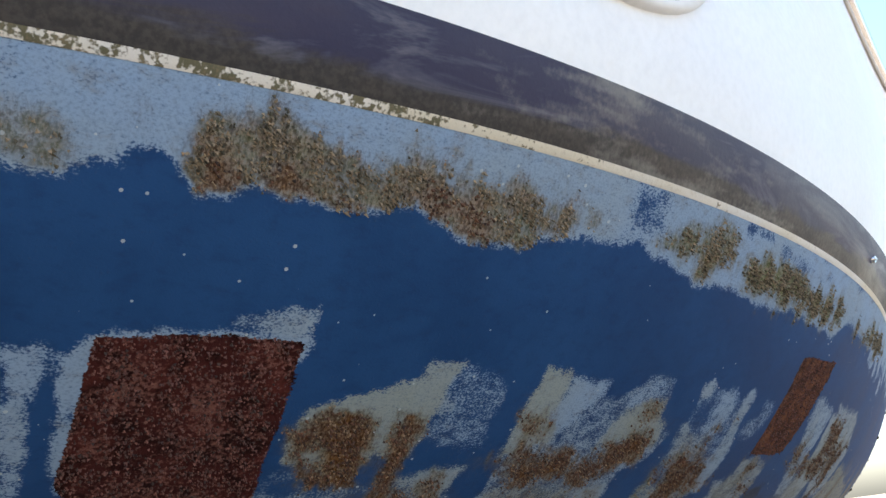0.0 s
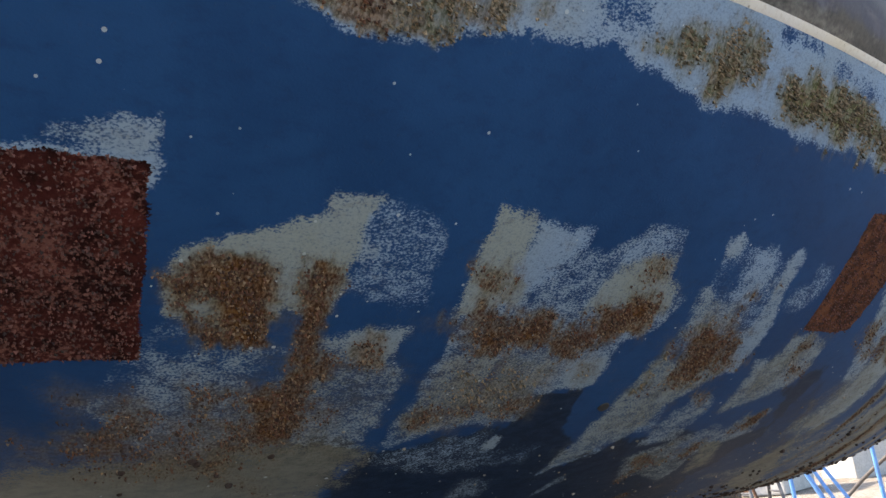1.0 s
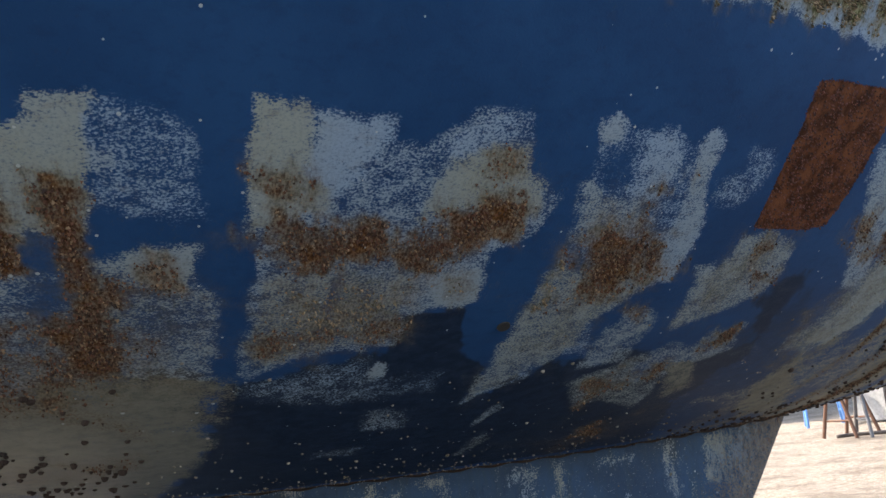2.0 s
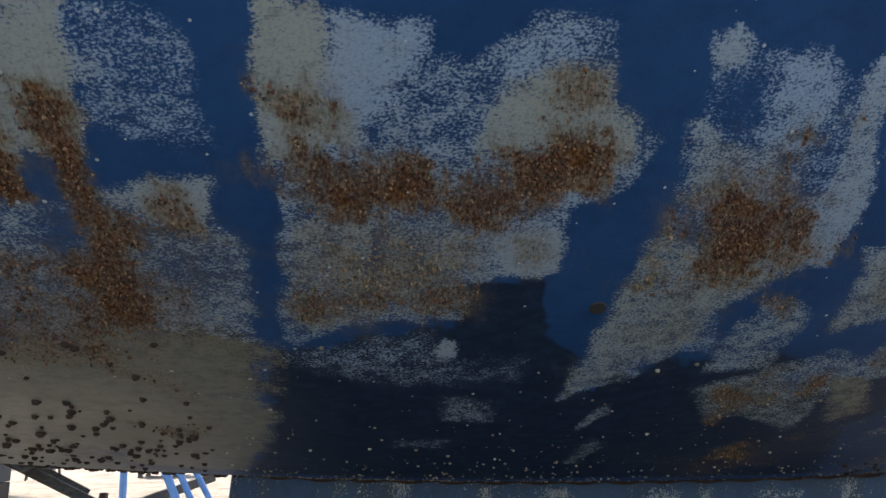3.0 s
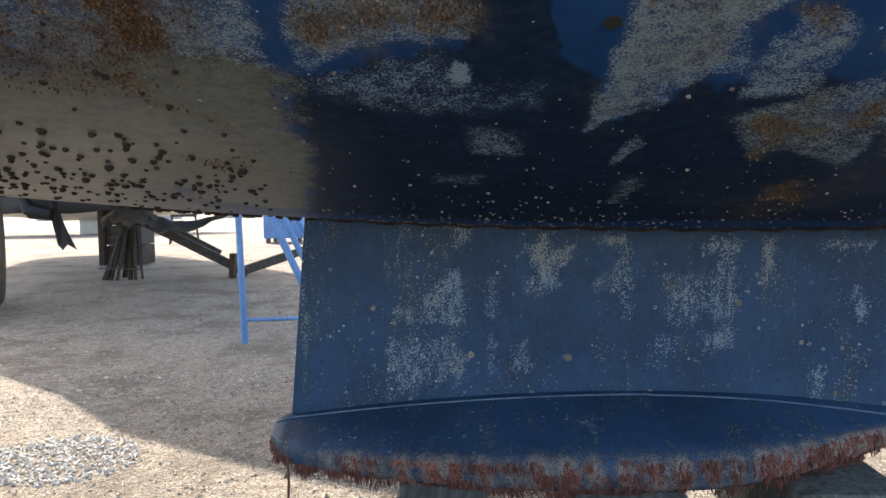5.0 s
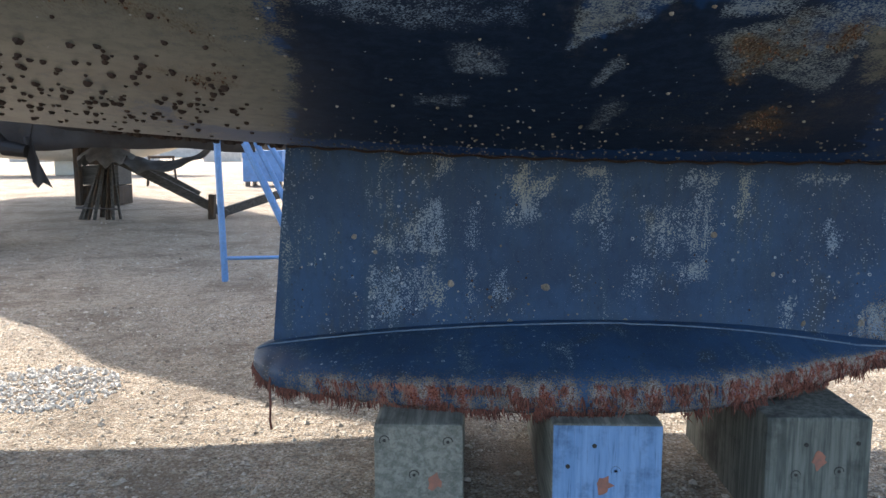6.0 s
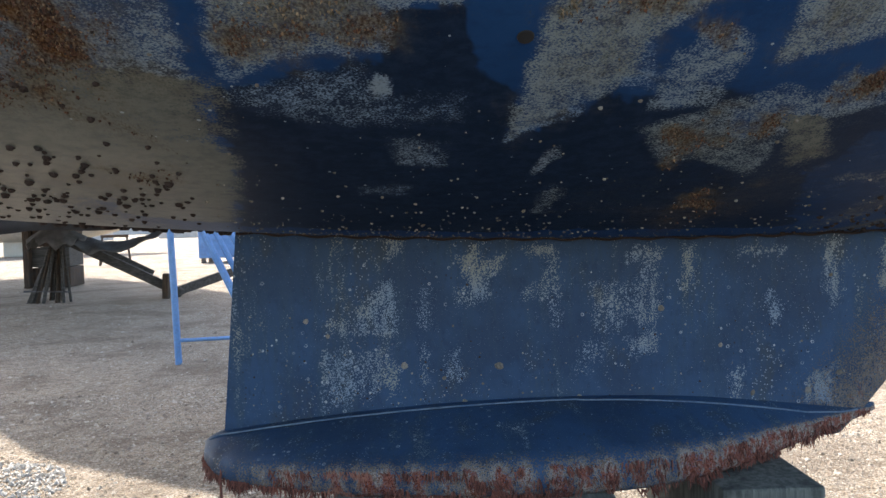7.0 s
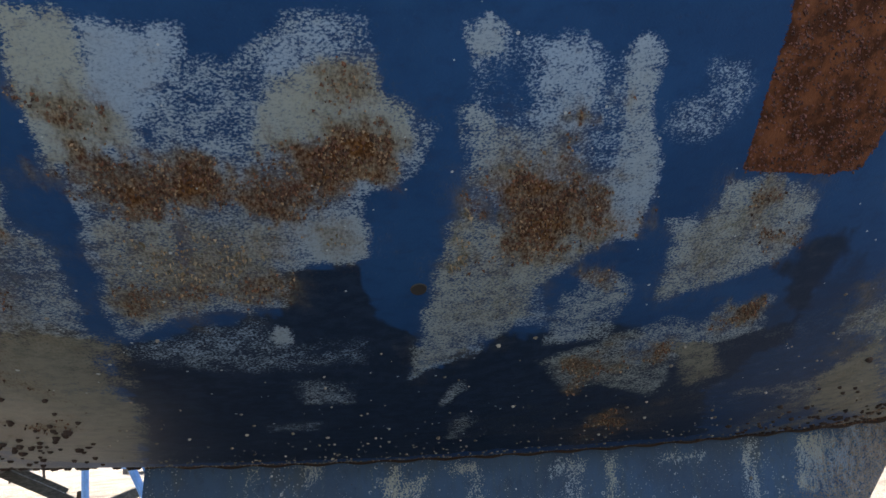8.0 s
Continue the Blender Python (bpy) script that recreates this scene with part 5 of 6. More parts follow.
def make_barnacles():
    r = random.Random(11)
    # shell tone carries the light: near-black past the keel's ends, pale beside it
    dark = [shell_mesh(k, BARNACLE_DARK) for k in range(5)]
    pale = [shell_mesh(k + 9, BARNACLE_PALE) for k in range(5)]
    singles, rest = [], ([], [])

    def add(x, s, size, kinds, single):
        z = float(bottom_height(x, s))
        n = Vector((0, -(float(bottom_height(x, s + 0.01)) - z) / 0.01, -1)).normalized()
        m = Matrix.Translation((x, YC - s, z)) @ n.to_track_quat("Z", "Y").to_matrix().to_4x4() @ pose(0, 0, 0, 0, 0, r.uniform(0, 360)) @ Matrix.Diagonal((size, size * r.uniform(0.8, 1.2), size * r.uniform(0.6, 1.1), 1))
        me = r.choice(kinds)
        if single and len(singles) < 300:
            ob = new("barnacle", me)
            ob.parent = BOAT
            ob.matrix_basis = m
            singles.append(ob)
        else:
            vs, fs = rest
            j = len(vs)
            vs.extend(tuple(m @ v.co) for v in me.vertices)
            fs.extend(tuple(j + i for i in p.vertices) for p in me.polygons)
            if kinds is pale:
                pale_faces.update(range(len(fs) - len(me.polygons), len(fs)))

    pale_faces = set()
    heaps = [(r.uniform(-0.1, 0.7), abs(r.gauss(0.64, 0.15)) + 0.03) for _ in range(70)]
    while len(singles) < 215:
        hx, hs = r.choice(heaps)
        x, s = hx + r.gauss(0, 0.07), abs(hs + r.gauss(0, 0.07))
        if x < 0.6 + 0.16 * s:
            add(x, s, r.uniform(0.004, 0.0092), dark, True)
    for _ in range(85):
        add(r.uniform(2.0, 3.3), abs(r.gauss(0.15, 0.25)) + 0.08, r.uniform(0.0045, 0.0085), dark, True)
    for _ in range(460):
        add(r.uniform(2.1, 3.7), abs(r.gauss(0.02, 0.26)) + 0.01, r.uniform(0.003, 0.0075), dark, False)
    for _ in range(70):
        add(r.uniform(0.1, 0.63), abs(r.gauss(0, 0.022)), r.uniform(0.006, 0.014), dark, False)
    for _ in range(190):
        add(r.uniform(-0.6, 0.64), abs(r.gauss(0.5, 0.17)) + 0.02, r.uniform(0.003, 0.0072), dark, False)
    for _ in range(520):
        x, s = r.uniform(0.66, 2.5), 0.09 + abs(r.gauss(0, 0.42))
        if s < 1.1:
            add(x, s, r.choice((0.0013, 0.0016, 0.002, 0.0026, 0.0036)) * r.uniform(0.9, 1.2), pale, False)
    for _ in range(110):
        add(r.uniform(0.64, 1.5), 0.09 + abs(r.gauss(0, 0.16)), r.uniform(0.0018, 0.0036), pale, False)
    # shells on the fin, thickest above the weld
    for i in range(150):
        x, z = r.uniform(0.65, 2.35), min(0.84, 0.45 + abs(r.gauss(0, 0.12)))
        x0, x1 = 0.572 + (z - 0.38) * 0.092, float(np.interp(z, LEAD_Z, LEAD_X))
        y = YC - float(fin_half(np.array((x - x0) / (x1 - x0)), z))
        size = r.uniform(0.0014, 0.0036) if i % 12 else r.uniform(0.006, 0.011)
        m = Matrix.Translation((x, y, z)) @ Vector((0, -1, 0)).to_track_quat("Z", "Y").to_matrix().to_4x4() @ pose(0, 0, 0, 0, 0, r.uniform(0, 360)) @ Matrix.Diagonal((size, size * r.uniform(0.7, 1.3), size * 0.45, 1))
        me = r.choice(pale if i % 3 or not i % 12 else dark)
        vs, fs = rest
        j = len(vs)
        vs.extend(tuple(m @ v.co) for v in me.vertices)
        fs.extend(tuple(j + k for k in p.vertices) for p in me.polygons)
        if i % 3 or not i % 12:
            pale_faces.update(range(len(fs) - len(me.polygons), len(fs)))
    crust = sheet("barnacle_crust", *rest, BARNACLE_DARK, BOAT, "small barnacle shells stuck to the hull bottom", False)
    crust.data.materials.append(BARNACLE_PALE)
    crust.data.polygons.foreach_set("material_index", [1 if i in pale_faces else 0 for i in range(len(rest[1]))])
    tagged(crust, kind="stuff")
    seam = [(x, YC - 0.085 * min(1, (x - 0.6) / 0.25 + 0.15) - 0.004 * math.sin(x * 31), float(bottom_height(x, 0.08)) - 0.004 + 0.003 * math.sin(x * 57)) for x in np.linspace(0.63, 2.72, 120)]
    path_tube("keel_seam", seam, 0.0035, BARNACLE_DARK, BOAT, 6)


make_barnacles()


# ---- timber blocks under the keel ----
def keel_block(x0, x1, front, back, mat, label, marks):
    ob = thing("keel_block", ((x0 + x1) / 2, front, 0))
    w, top = x1 - x0, 0.301
    bm = bmesh.new()
    block(bm, (0, (back - front) / 2, top / 2), (w, back - front, top), bevel=0.009)
    part("timber", bm, GREY_WOOD if mat is BLUE_WOOD else mat, ob)
    if mat is BLUE_WOOD:
        one_block("painted_face", (0, 0.001, top / 2), (w - 0.006, 0.004, top - 0.008), mat, ob, bevel=0.001, label="blue-painted front")
    for kind, dx, dz in marks:
        bm = bmesh.new()
        if kind == "nail":
            tube(bm, (dx, 0.004, dz), (dx, -0.003, dz), 0.0052, 12)
            part("nail", bm, NAIL, ob)
        elif kind == "ring":
            for k in range(11):
                a, b = 6.283 * k / 18, 6.283 * (k + 1) / 18
                tube(bm, (dx + 0.011 * math.cos(a), 0.0, dz + 0.011 * math.sin(a)), (dx + 0.011 * math.cos(b), 0.0, dz + 0.011 * math.sin(b)), 0.0013, 5)
            tube(bm, (dx, 0.004, dz), (dx, -0.001, dz), 0.004, 8)
            part("sunk_bolt", bm, NAIL, ob)
        else:
            rr = random.Random(int(dx * 1000) + 7)
            pts = [(dx + rr.uniform(0.45, 1.1) * 0.022 * math.cos(6.283 * k / 11), -0.002, dz + rr.uniform(0.5, 1.3) * 0.024 * math.sin(6.283 * k / 11)) for k in range(11)]
            pts += [(p[0], 0.002, p[2]) for p in pts]
            fs = [tuple(range(11))[::-1]] + [(k, (k + 1) % 11, 11 + (k + 1) % 11, 11 + k) for k in range(11)]
            sheet("paint_mark", pts, fs, ORANGE, ob, "faded orange paint mark", False)
    return tagged(ob, label, "timber block", "keel blocks")


keel_block(0.907, 1.112, 1.875, 2.6, GREY_WOOD, "grey weathered timber block with bolts under the keel", [("ring", -0.078, 0.262), ("ring", 0.068, 0.26), ("ring", -0.01, 0.18), ("paint", 0.035, 0.165), ("ring", -0.07, 0.1), ("nail", 0.07, 0.1)])
keel_block(1.316, 1.57, 1.89, 2.62, BLUE_WOOD, "blue-painted timber block under the keel", [("nail", -0.03, 0.25), ("ring", 0.02, 0.19), ("paint", -0.005, 0.155), ("nail", -0.09, 0.2), ("nail", 0.09, 0.12)])
keel_block(1.825, 2.07, 1.95, 2.6, DARK_WOOD, "grey-green weathered timber block under the keel", [("paint", 0.0, 0.2), ("nail", -0.03, 0.235), ("ring", 0.05, 0.17), ("ring", -0.05, 0.16), ("nail", 0.09, 0.24)])


# ---- stones on the ground ----
def make_stones():
    r = np.random.RandomState(21)
    count, rubble_at = 42000, []
    near = np.arange(count) < 30000
    x = np.where(near, r.uniform(-2.6, 3.2, count), r.uniform(-6, 4, count))
    y = np.where(near, r.uniform(1.9, 4.6, count), r.uniform(4.4, 9.5, count))
    size = np.minimum(0.015, 0.0024 * (1 + r.exponential(0.9, count))) * np.where(near, 1, 1.3)
    z = ground_height(x, y) - 0.012 + size * 0.15
    turn = r.uniform(0, 6.28, count)
    base = np.array([(1, 0, 0), (-1, 0, 0), (0, 1, 0), (0, -1, 0), (0, 0, 1), (0, 0, -1)], float)
    p = base[None] * (size[:, None] * r.uniform(0.65, 1.35, (count, 3)))[:, None, :] * r.uniform(0.75, 1.2, (count, 6, 1))
    p[:, :, 2] *= 0.62
    c, sn = np.cos(turn)[:, None], np.sin(turn)[:, None]
    v = np.stack([p[:, :, 0] * c - p[:, :, 1] * sn + x[:, None], p[:, :, 0] * sn + p[:, :, 1] * c + y[:, None], p[:, :, 2] + z[:, None]], -1).reshape(-1, 3)
    tri = np.array([(0, 2, 4), (2, 1, 4), (1, 3, 4), (3, 0, 4), (2, 0, 5), (1, 2, 5), (3, 1, 5), (0, 3, 5)])
    f = (tri[None] + 6 * np.arange(count)[:, None, None]).reshape(-1, 3)
    for i in range(1100):
        a, k = r.uniform(0, 6.28), math.sqrt(r.uniform())
        size = 0.004 + 0.011 * r.uniform() ** 2
        rubble_at.append((-0.55 + 0.3 * k * math.cos(a) + 0.1 * k * math.sin(a), 3.04 + 0.27 * k * math.sin(a) - 0.12 * k * math.cos(a), size))
    rv, rf = [], []
    for px, py, size in rubble_at:
        j, m = len(rv), Matrix.Translation((px, py, float(ground_height(px, py)) - 0.012 + size * 0.3)) @ pose(0, 0, 0, *r.uniform(0, 360, 3))
        for bv in base:
            rv.append(tuple(m @ Vector(bv * size * r.uniform(0.6, 1.2))))
        rf += [tuple(j + k for k in t) for t in tri.tolist()]
    tagged(sheet("rubble", rv, rf, WHITE_STONE, None, "loose heap of small white broken stones", False), category="rubble", kind="stuff")
    tagged(sheet("gravel", v.tolist(), f.tolist(), STONE, None, "loose pale gravel scattered on the yard", False), category="gravel", kind="stuff")


make_stones()


# ---- the boat behind ----
def make_far_boat(at, turn, length, beam, bottom, top, under, above, label, name="moored_yacht", keel_at=-0.02, cover=0.0):
    ob = thing(name, at, turn)
    xs = np.linspace(-0.5, 0.5, 60)
    half = beam / 2 * np.clip(1 - (2 * np.abs(xs) * np.where(xs > 0, 1.0, 0.72)) ** 2.4, 0.004, 1)
    rise = bottom + (top - bottom) * 0.5 * np.clip(2 * xs, 0, 1) ** 3 + (top - bottom) * 0.25 * np.clip(-2 * xs, 0, 1) ** 2
    wl = bottom + (top - bottom) * 0.52
    for sign in (1, -1):
        for name_, mat, ks in (("hull_bottom", under, np.linspace(0, 1, 14)), ("hull_side", above, np.linspace(1, 2, 10))):
            v = []
            for k in ks:
                for x, h, b in zip(xs, half, rise):
                    if k <= 1:
                        v.append((x * length, sign * h * k, b + max(wl - b, 0.02) * (0.8 * k ** 2 + 0.2 * k ** 8)))
                    else:
                        v.append((x * length, sign * h * (1 + 0.06 * (k - 1)), max(wl, b + 0.02) + (top - wl) * (k - 1)))
            sheet(name_, v, grid_faces(len(ks), len(xs), sign < 0), mat, ob)
    v = [(x * length, s * h * 1.06, top) for s in (-1, 0, 1) for x, h in zip(xs, half)]
    sheet("deck", v, grid_faces(3, len(xs)), above, ob)
    # unseen tent added on the foredeck so the bow's shadow reaches nearer
    if cover:
        ks = np.linspace(0.63, 0.97, 24)
        hs = beam / 2 * np.clip(1 - ks ** 2.4, 0.02, 1)
        lift = cover * np.clip((ks - 0.62) / 0.06, 0, 1) ** 0.5
        v = [(k / 2 * length, s * h, top + u * l + 0.02 * math.sin(40 * k)) for s, u in ((-1.04, 0), (-1.0, 0.75), (-0.5, 0.95), (0, 1), (0.5, 0.95), (1.0, 0.75), (1.04, 0)) for k, h, l in zip(ks, hs, lift)]
        sheet("shadow_tent", v, grid_faces(7, len(ks)), DARK_CLOTH, ob, "unseen tent added over the bow to shape the shadow")
    if keel_at is not None:
        bm = bmesh.new()
        block(bm, (keel_at * length, 0, bottom / 2 + 0.15), (length * 0.09, 0.16, bottom + 0.3), bevel=0.04)
        part("keel", bm, under, ob)
    bm = bmesh.new()
    block(bm, (-0.04 * length, 0, top + 0.2), (length * 0.4, beam * 0.5, 0.42), bevel=0.12)
    part("cabin", bm, above, ob)
    return tagged(ob, label, "boat")


make_far_boat((-4.2, 10.9, 0), -56.5, 13.0, 3.8, 0.97, 3.15, GREY_HULL, CREAM, "yacht with a grey-blue bottom standing ashore behind the first", keel_at=None, cover=0.95)


# ---- blue steel stand ----
def make_stand(at, turn, label):
    ob = thing("boat_stand", at, turn)
    one_tube("post", (0, 0, 0), (-0.03, 0, 1.32), 0.024, BLUE_STEEL, ob)
    one_tube("post", (0.92, 0.05, 0), (0.9, 0.05, 1.32), 0.024, BLUE_STEEL, ob)
    one_tube("rail", (0, 0, 0.165), (0.92, 0.05, 0.18), 0.013, BLUE_STEEL, ob)
    one_tube("rail", (-0.03, 0, 1.28), (0.9, 0.05, 1.28), 0.02, BLUE_STEEL, ob)
    for foot, head, r in ((0.373, -0.223, 0.03), (0.49, -0.143, 0.024), (0.66, -0.07, 0.022)):
        one_tube("brace", (foot, 0.76 + 0.1 * foot, 0.0), (head, 0.76, 1.35), r, BLUE_STEEL, ob)
    one_tube("tie", (-0.03, 0, 1.3), (-0.2, 0.78, 1.3), 0.02, BLUE_STEEL, ob)
    return tagged(ob, label, "boat stand")


make_stand((-0.592, 5.442, 0), 0, "bright blue painted steel tube stand on the gravel")


# ---- wheel of the boat hoist ----
def make_wheel(at, turn, radius, width):
    ob = thing("hoist_wheel", at, turn)
    prof = [(0.55, -0.36), (0.72, -0.5), (0.9, -0.48), (0.97, -0.4), (1.0, -0.22), (1.005, 0.0), (1.0, 0.22), (0.97, 0.4), (0.9, 0.48), (0.72, 0.5), (0.55, 0.36)]
    n = 56
    v = [(h * width, radius * k * math.cos(6.283185 * i / n), radius + radius * k * math.sin(6.283185 * i / n)) for i in range(n) for k, h in prof]
    m = len(prof)
    f = [(i * m + k, i * m + k + 1, ((i + 1) % n) * m + k + 1, ((i + 1) % n) * m + k) for i in range(n) for k in range(m - 1)]
    sheet("tyre", v, f, RUBBER, ob, "dusty worn black tyre")
    bm = bmesh.new()
    tube(bm, (-width * 0.3, 0, radius), (width * 0.3, 0, radius), radius * 0.57, 36)
    tube(bm, (-width * 0.42, 0, radius), (width * 0.42, 0, radius), radius * 0.2, 20)
    part("rim", bm, GREY_STEEL, ob)
    for k in range(8):
        a = 6.283 * k / 8
        bm = bmesh.new()
        tube(bm, (width * 0.29, radius * 0.36 * math.cos(a), radius + radius * 0.36 * math.sin(a)), (width * 0.34, radius * 0.36 * math.cos(a), radius + radius * 0.36 * math.sin(a)), 0.018, 6)
        part("wheel_nut", bm, RUSTY, ob)
    return tagged(ob, "large dusty rubber tyred wheel of a boat hoist", "wheel")


make_wheel((-3.82, 7.3, 0), 38, 0.62, 0.42)


# ---- timber, sticks and tarpaulin under the boat behind ----
def make_post_stack():
    ob = thing("timber_stack", (-5.3, 12.9, 0))
    for k in range(3):
        one_block("baulk", (0.32, 0, 0.165 + 0.33 * k), (0.62, 0.5, 0.32), BROWN_POST if k % 2 == 0 else GREY_PLANK, ob, bevel=0.012)
    one_block("post", (-0.02, -0.3, 0.5), (0.1, 0.1, 1.0), BROWN_POST, ob, bevel=0.01)
    return tagged(ob, "dark stack of square brown timber baulks", "timber stack")


make_post_stack()


def make_stick_bundle():
    ob = thing("prop_bundle", (-3.72, 10.1, 0))
    r = random.Random(3)
    for k in range(17):
        a = r.uniform(0, 6.28)
        foot = (0.27 * math.cos(a) + r.uniform(-0.05, 0.05), 0.22 * math.sin(a), 0.0)
        one_tube("prop", foot, (foot[0] * 0.25 + 0.1, foot[1] * 0.2, r.uniform(0.72, 0.86)), r.uniform(0.014, 0.024), GREY_PLANK if k % 3 else BROWN_POST, ob, 8)
    one_tube("tie_bar", (-0.26, -0.2, 0.17), (0.3, -0.18, 0.15), 0.01, GREY_STEEL, ob, 8)
    return tagged(ob, "bundle of grey metal props leaning together", "props")


make_stick_bundle()


def make_beam(p, q, size, mat, label):
    p, q = Vector(p), Vector(q)
    ob = thing("plank", tuple(p))
    d = q - p
    bm = bmesh.new()
    m = Matrix.Translation(d / 2) @ d.to_track_quat("X", "Z").to_matrix().to_4x4() @ Matrix.Diagonal((d.length, size[0], size[1], 1))
    made = bmesh.ops.create_cube(bm, size=1, matrix=m)
    bmesh.ops.bevel(bm, geom=list({e for v in made["verts"] for e in v.link_edges}), offset=0.008, segments=1, affect="EDGES")
    part("board", bm, mat, ob)
    return tagged(ob, label, "plank", "loose planks")


make_beam((-3.45, 10.0, 0.8), (-2.15, 10.4, 0.04), (0.07, 0.12), GREY_PLANK, "grey weathered plank leaning to the ground")
make_beam((-3.35, 10.25, 0.78), (-2.6, 10.6, 0.3), (0.06, 0.1), GREY_PLANK, "grey weathered plank leaning to the ground")
make_beam((-2.3, 10.45, 0.05), (-1.2, 11.3, 0.42), (0.08, 0.12), GREY_PLANK, "grey weathered plank propped off the ground")
make_beam((-2.3, 10.2, 0.0), (-2.28, 10.2, 0.33), (0.1, 0.08), BROWN_POST, "short brown timber chock on the gravel")


def make_canvas():
    """A canvas tied up at one point over the props, its tail slung in a slack bow to the hull behind."""
    ob = thing("tarpaulin", (-3.6, 9.9, 0))
    n, v = 48, []
    for k, (rad, z) in enumerate(((0.012, 1.3), (0.016, 1.09), (0.08, 1.02), (0.19, 0.93), (0.29, 0.85), (0.34, 0.8), (0.35, 0.77))):
        for i in range(n):
            t = 6.283185 * i / n
            fold = 1 + (0.016 * k) * (0.5 * math.sin(7 * t + 1) + 0.4 * math.sin(13 * t + k * 0.3))
            hem = (0.05 * math.sin(3 * t + 2) + 0.04 * math.sin(11 * t)) * max(0, k - 3) / 3
            v.append((0.06 * (k > 2) + rad * fold * math.cos(t), 0.7 * rad * fold * math.sin(t), z + hem))
    f = [(k * n + i, k * n + (i + 1) % n, (k + 1) * n + (i + 1) % n, (k + 1) * n + i) for k in range(6) for i in range(n)]
    cap = sheet("gathered_end", v, f, GREY_CLOTH, ob)
    line = ((0.3, 0.8), (0.5, 0.74), (0.76, 0.7), (1.1, 0.77), (1.44, 0.96), (1.75, 1.09), (2.0, 1.2))
    xs, zs = [p[0] for p in line], [p[1] for p in line]
    nu, nv, v = 60, 9, []
    for j in range(nv):
        w = j / (nv - 1)
        for i in range(nu):
            x = xs[0] + (xs[-1] - xs[0]) * i / (nu - 1)
            z = float(np.interp(x, xs, zs)) + 0.006 * math.sin(9 * x + 7 * w)
            v.append((x, -0.16 + 0.34 * w + 0.03 * math.sin(6 * x), z + 0.1 * (w - 0.4) + 0.008 * math.sin(21 * x + 5 * w) - 0.03 * (1 - w) ** 3 * (1 + math.sin(15 * x))))
    tail = sheet("slung_tail", v, grid_faces(nv, nu), GREY_CLOTH, ob)
    for cloth in (cap, tail):
        mod = cloth.modifiers.new("thickness", "SOLIDIFY")
        mod.thickness = 0.006
    return tagged(ob, "grey canvas gathered over props, its tail slung slackly", "tarpaulin")


make_canvas()


def make_skirt(p, q, low, high, mat, label):
    """A cloth that hangs straight down in shallow folds."""
    ob = thing("tarpaulin", p)
    d = Vector(q) - Vector(p)
    nu, nv, v = 90, 8, []
    out = Vector((-d.y, d.x, 0)).normalized()
    for j in range(nv):
        for i in range(nu):
            t, w = i / (nu - 1), j / (nv - 1)
            hem = low - 0.035 * t + 0.02 * math.sin(9 * t + 1) + 0.012 * math.sin(31 * t)
            fold = out * (0.06 * math.sin(26 * t) + 0.03 * math.sin(61 * t + 2)) * (1 - 0.6 * w)
            v.append((d.x * t + fold.x, d.y * t + fold.y, hem + (high - hem) * w))
    cloth = sheet("cloth", v, grid_faces(nv, nu), mat, ob)
    mod = cloth.modifiers.new("thickness", "SOLIDIFY")
    mod.thickness = 0.008
    return tagged(ob, label, "tarpaulin")


make_skirt((-6.6, 9.0, 0), (-1.12, 8.1, 0), 0.94, 1.75, DARK_CLOTH, "dark tarpaulin hanging along the hull behind")


def make_strap():
    ob = thing("hanging_strap", (-3.62, 8.42, 0))
    nu, nv, v = 14, 7, []
    for i in range(nu):
        t = i / (nu - 1)
        for j in range(nv):
            w = j / (nv - 1) - 0.5
            v.append((-0.06 + 0.12 * t + w * (0.07 + 0.15 * t), 0.03 * math.sin(6 * w + 4 * t), 1.06 - 0.53 * t + 0.03 * math.sin(9 * w) * t))
    strip = sheet("strap", v, grid_faces(nu, nv), DARK_CLOTH, ob, "torn strip of dark cloth")
    strip.modifiers.new("thickness", "SOLIDIFY").thickness = 0.008
    bm = bmesh.new()
    tube(bm, (-0.3, -0.05, 0.94), (-0.05, -0.05, 0.9), 0.085, 14, 0.07)
    tube(bm, (-0.3, -0.05, 0.94), (-0.4, -0.05, 1.1), 0.08, 14, 0.05)
    part("fender", bm, BLACK_RUBBER, ob, "black rubber fender")
    one_tube("rope", (-0.06, 0, 0.95), (0.0, 0, 1.2), 0.012, DARK_CLOTH, ob, 6)
    return tagged(ob, "black fender and strap hanging from the hull behind", "strap")


make_strap()


def make_bin(at, size, mat, label):
    ob = thing("storage_bin", at)
    w, d, h = size
    one_block("body", (0, 0, 0.12 + h / 2), (w, d, h), mat, ob, bevel=0.02)
    one_block("lid", (0, 0, 0.12 + h + 0.025), (w + 0.05, d + 0.05, 0.05), mat, ob, bevel=0.015)
    for sx in (-1, 1):
        for sy in (-1, 1):
            one_block("foot", (sx * w * 0.4, sy * d * 0.4, 0.06), (0.1, 0.1, 0.12), GREY_STEEL, ob)
    return tagged(ob, label, "storage bin")


make_bin((-4.0, 19.4, 0), (1.0, 0.8, 0.72), BLUE_STEEL, "light blue storage bin standing on the yard")


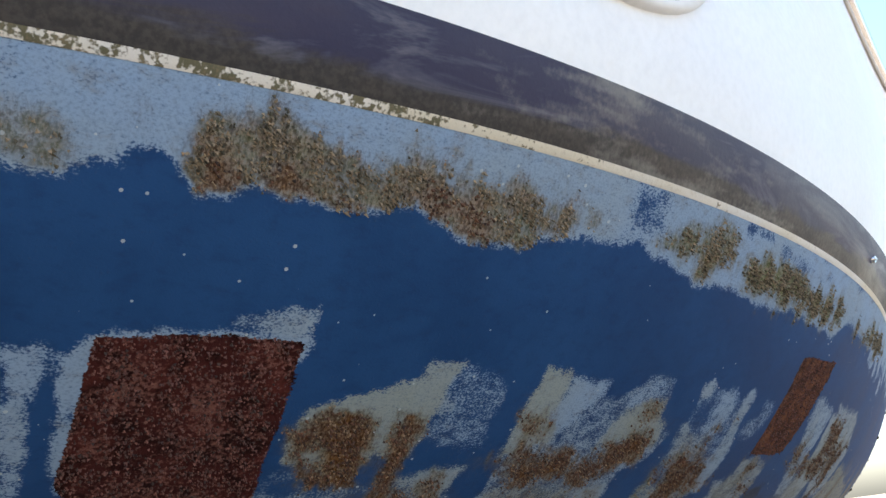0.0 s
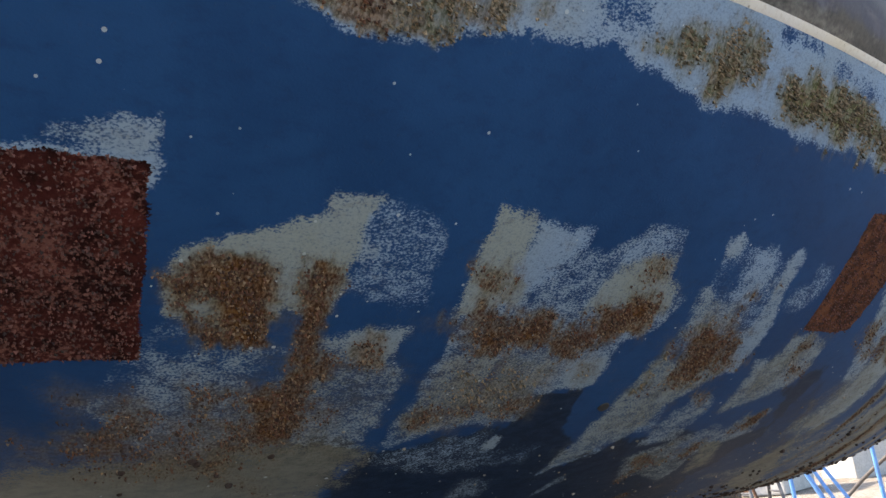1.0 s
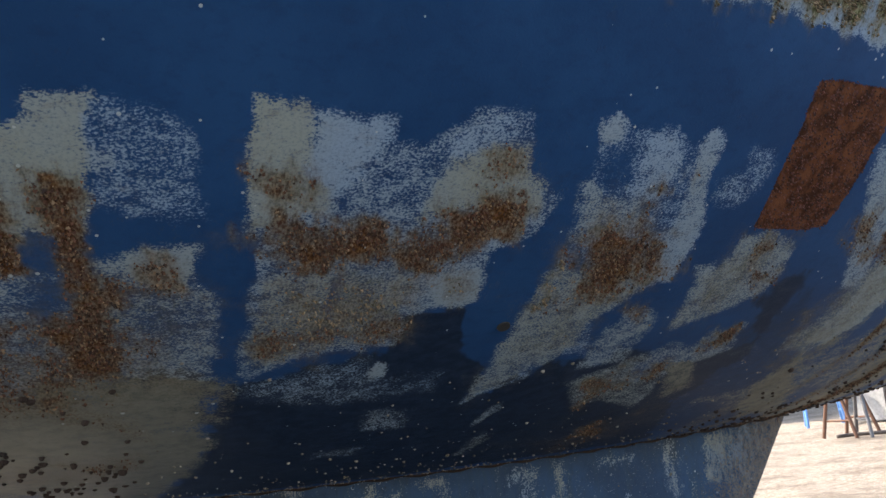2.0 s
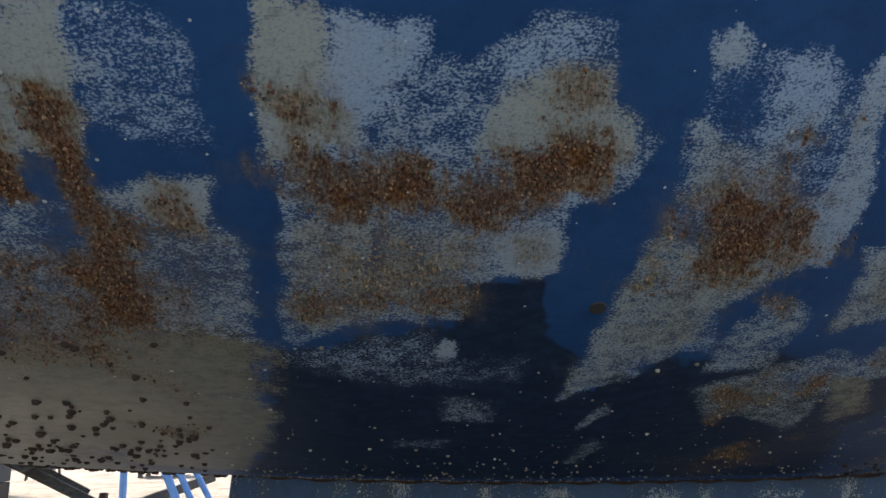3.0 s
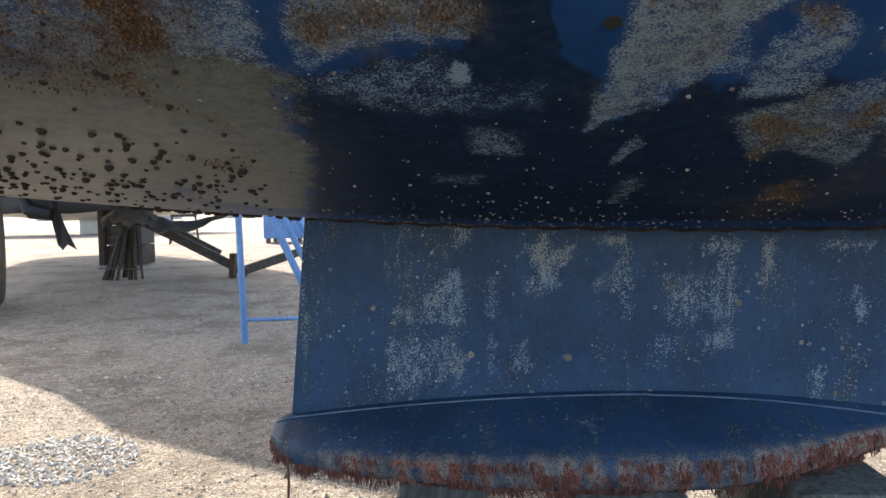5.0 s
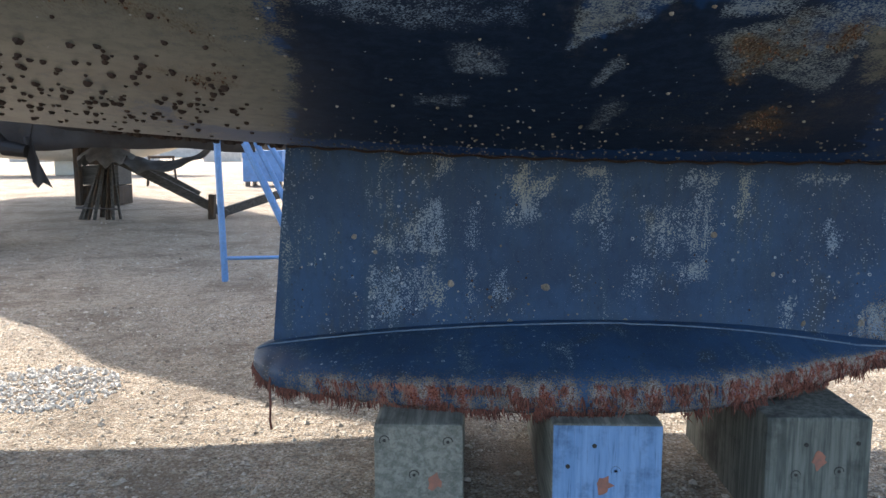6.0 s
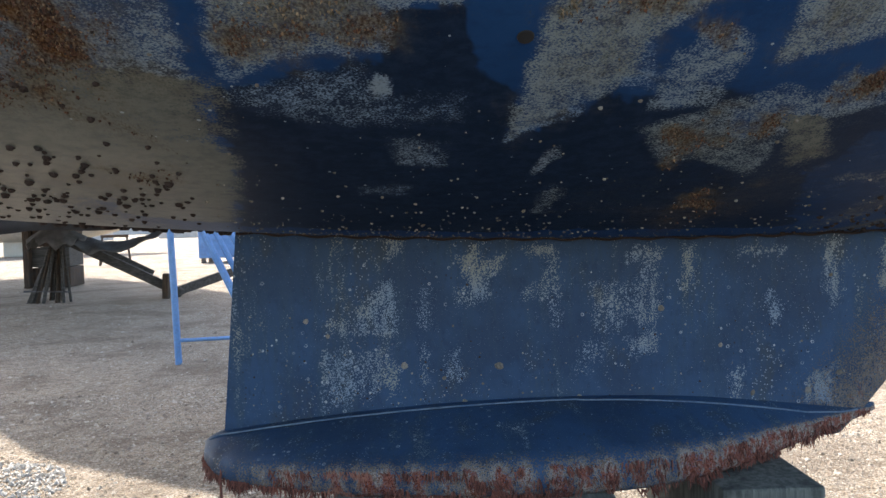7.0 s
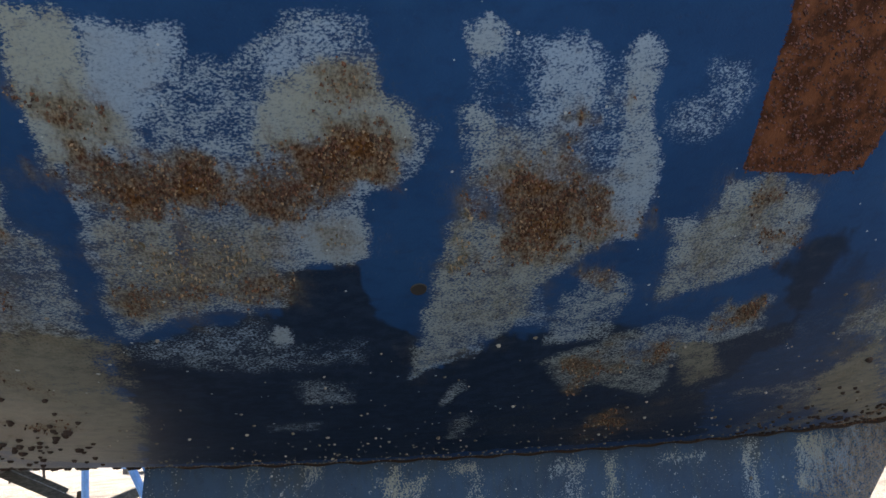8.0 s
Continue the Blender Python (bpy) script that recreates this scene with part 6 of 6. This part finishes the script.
def make_trestle(at, turn, mat, label, height=0.9, span=0.3):
    ob = thing("trestle", at, turn)
    one_block("top_bar", (0, 0, height), (2.3 * span, 0.07, 0.07), mat, ob)
    for sx in (-1, 1):
        for sy in (-1, 1):
            one_tube("leg", (sx * span * 1.25, sy * 0.24, 0), (sx * span, sy * 0.02, height), 0.024, mat, ob)
        one_tube("spreader", (sx * span * 1.18, -0.18, 0.22), (sx * span * 1.18, 0.18, 0.22), 0.014, mat, ob)
    return tagged(ob, label, "trestle", "yard trestles")


make_trestle((9.15, 8.3, 0), 10, RUSTY, "rusty brown steel trestle on the pale yard", 0.85, 0.2)
make_trestle((9.3, 7.95, 0), -25, GREY_STEEL, "grey steel trestle on the pale yard", 0.85, 0.18)
make_trestle((10.4, 10.0, 0), -40, BLUE_STEEL, "blue steel trestle on the pale yard", 0.8, 0.22)
make_trestle((-6.70, 19.43, 0), 20, BROWN_POST, "thin dark trestle standing in the sunlit yard", 0.72, 0.28)
make_stand((8.27, 6.55, 0), -52, "blue painted steel tube stand on the pale yard")
hose = [(8.9 + 0.9 * t, 8.3 - 0.9 * t + 0.15 * math.sin(5 * t), 0.02 + max(0, t - 1) ** 2 * 0.9) for t in np.linspace(0, 2.1, 30)]
tagged(path_tube("hose", hose, 0.025, RUBBER), "dark hose lying on the yard and rising to a hull", "hose")

# ---- distance ----
make_far_boat((13.5, 15.5, 0), 25, 9.0, 3.0, 0.75, 2.4, CREAM, GELCOAT, "white yacht standing ashore across the yard")
make_far_boat((-13.0, 27.0, 0), 10, 9.0, 3.0, 0.5, 2.2, CREAM, GELCOAT, "white yacht standing ashore across the yard")
make_far_boat((-3.5, 31.0, 0), -15, 10.0, 3.2, 0.6, 2.4, GREY_HULL, GELCOAT, "white yacht with a grey bottom across the yard")


def make_block_row():
    for k, (x, y) in enumerate([(-26.5, 55.0), (-22.9, 55.2), (-31.0, 55.4), (-17.0, 56.0)]):
        ob = thing("concrete_block", (x, y, 0), 4 * k)
        one_block("block", (0, 0, 0.35), (2.6, 1.2, 0.7), CONCRETE, ob, bevel=0.03)
        tagged(ob, "pale concrete mooring block", "concrete block", "concrete blocks")


make_block_row()
for bx, by, bt in ((11.6, 9.6, 20), (14.4, 9.8, -8)):
    far_block = thing("concrete_block", (bx, by, 0), bt)
    one_block("block", (0, 0, 0.5), (1.5, 0.8, 1.0), CONCRETE, far_block, bevel=0.03)
    tagged(far_block, "pale concrete mooring block", "concrete block", "concrete blocks")


def make_wall():
    ob = thing("yard_wall", (0, 85, 0))
    one_block("wall", (0, 0, 1.1), (160, 0.4, 2.2), CONCRETE, ob, bevel=0.03)
    one_block("coping", (0, 0, 2.25), (160, 0.5, 0.1), CONCRETE, ob, bevel=0.02)
    return tagged(ob, "long pale concrete wall round the yard", "wall", kind="structure")


make_wall()
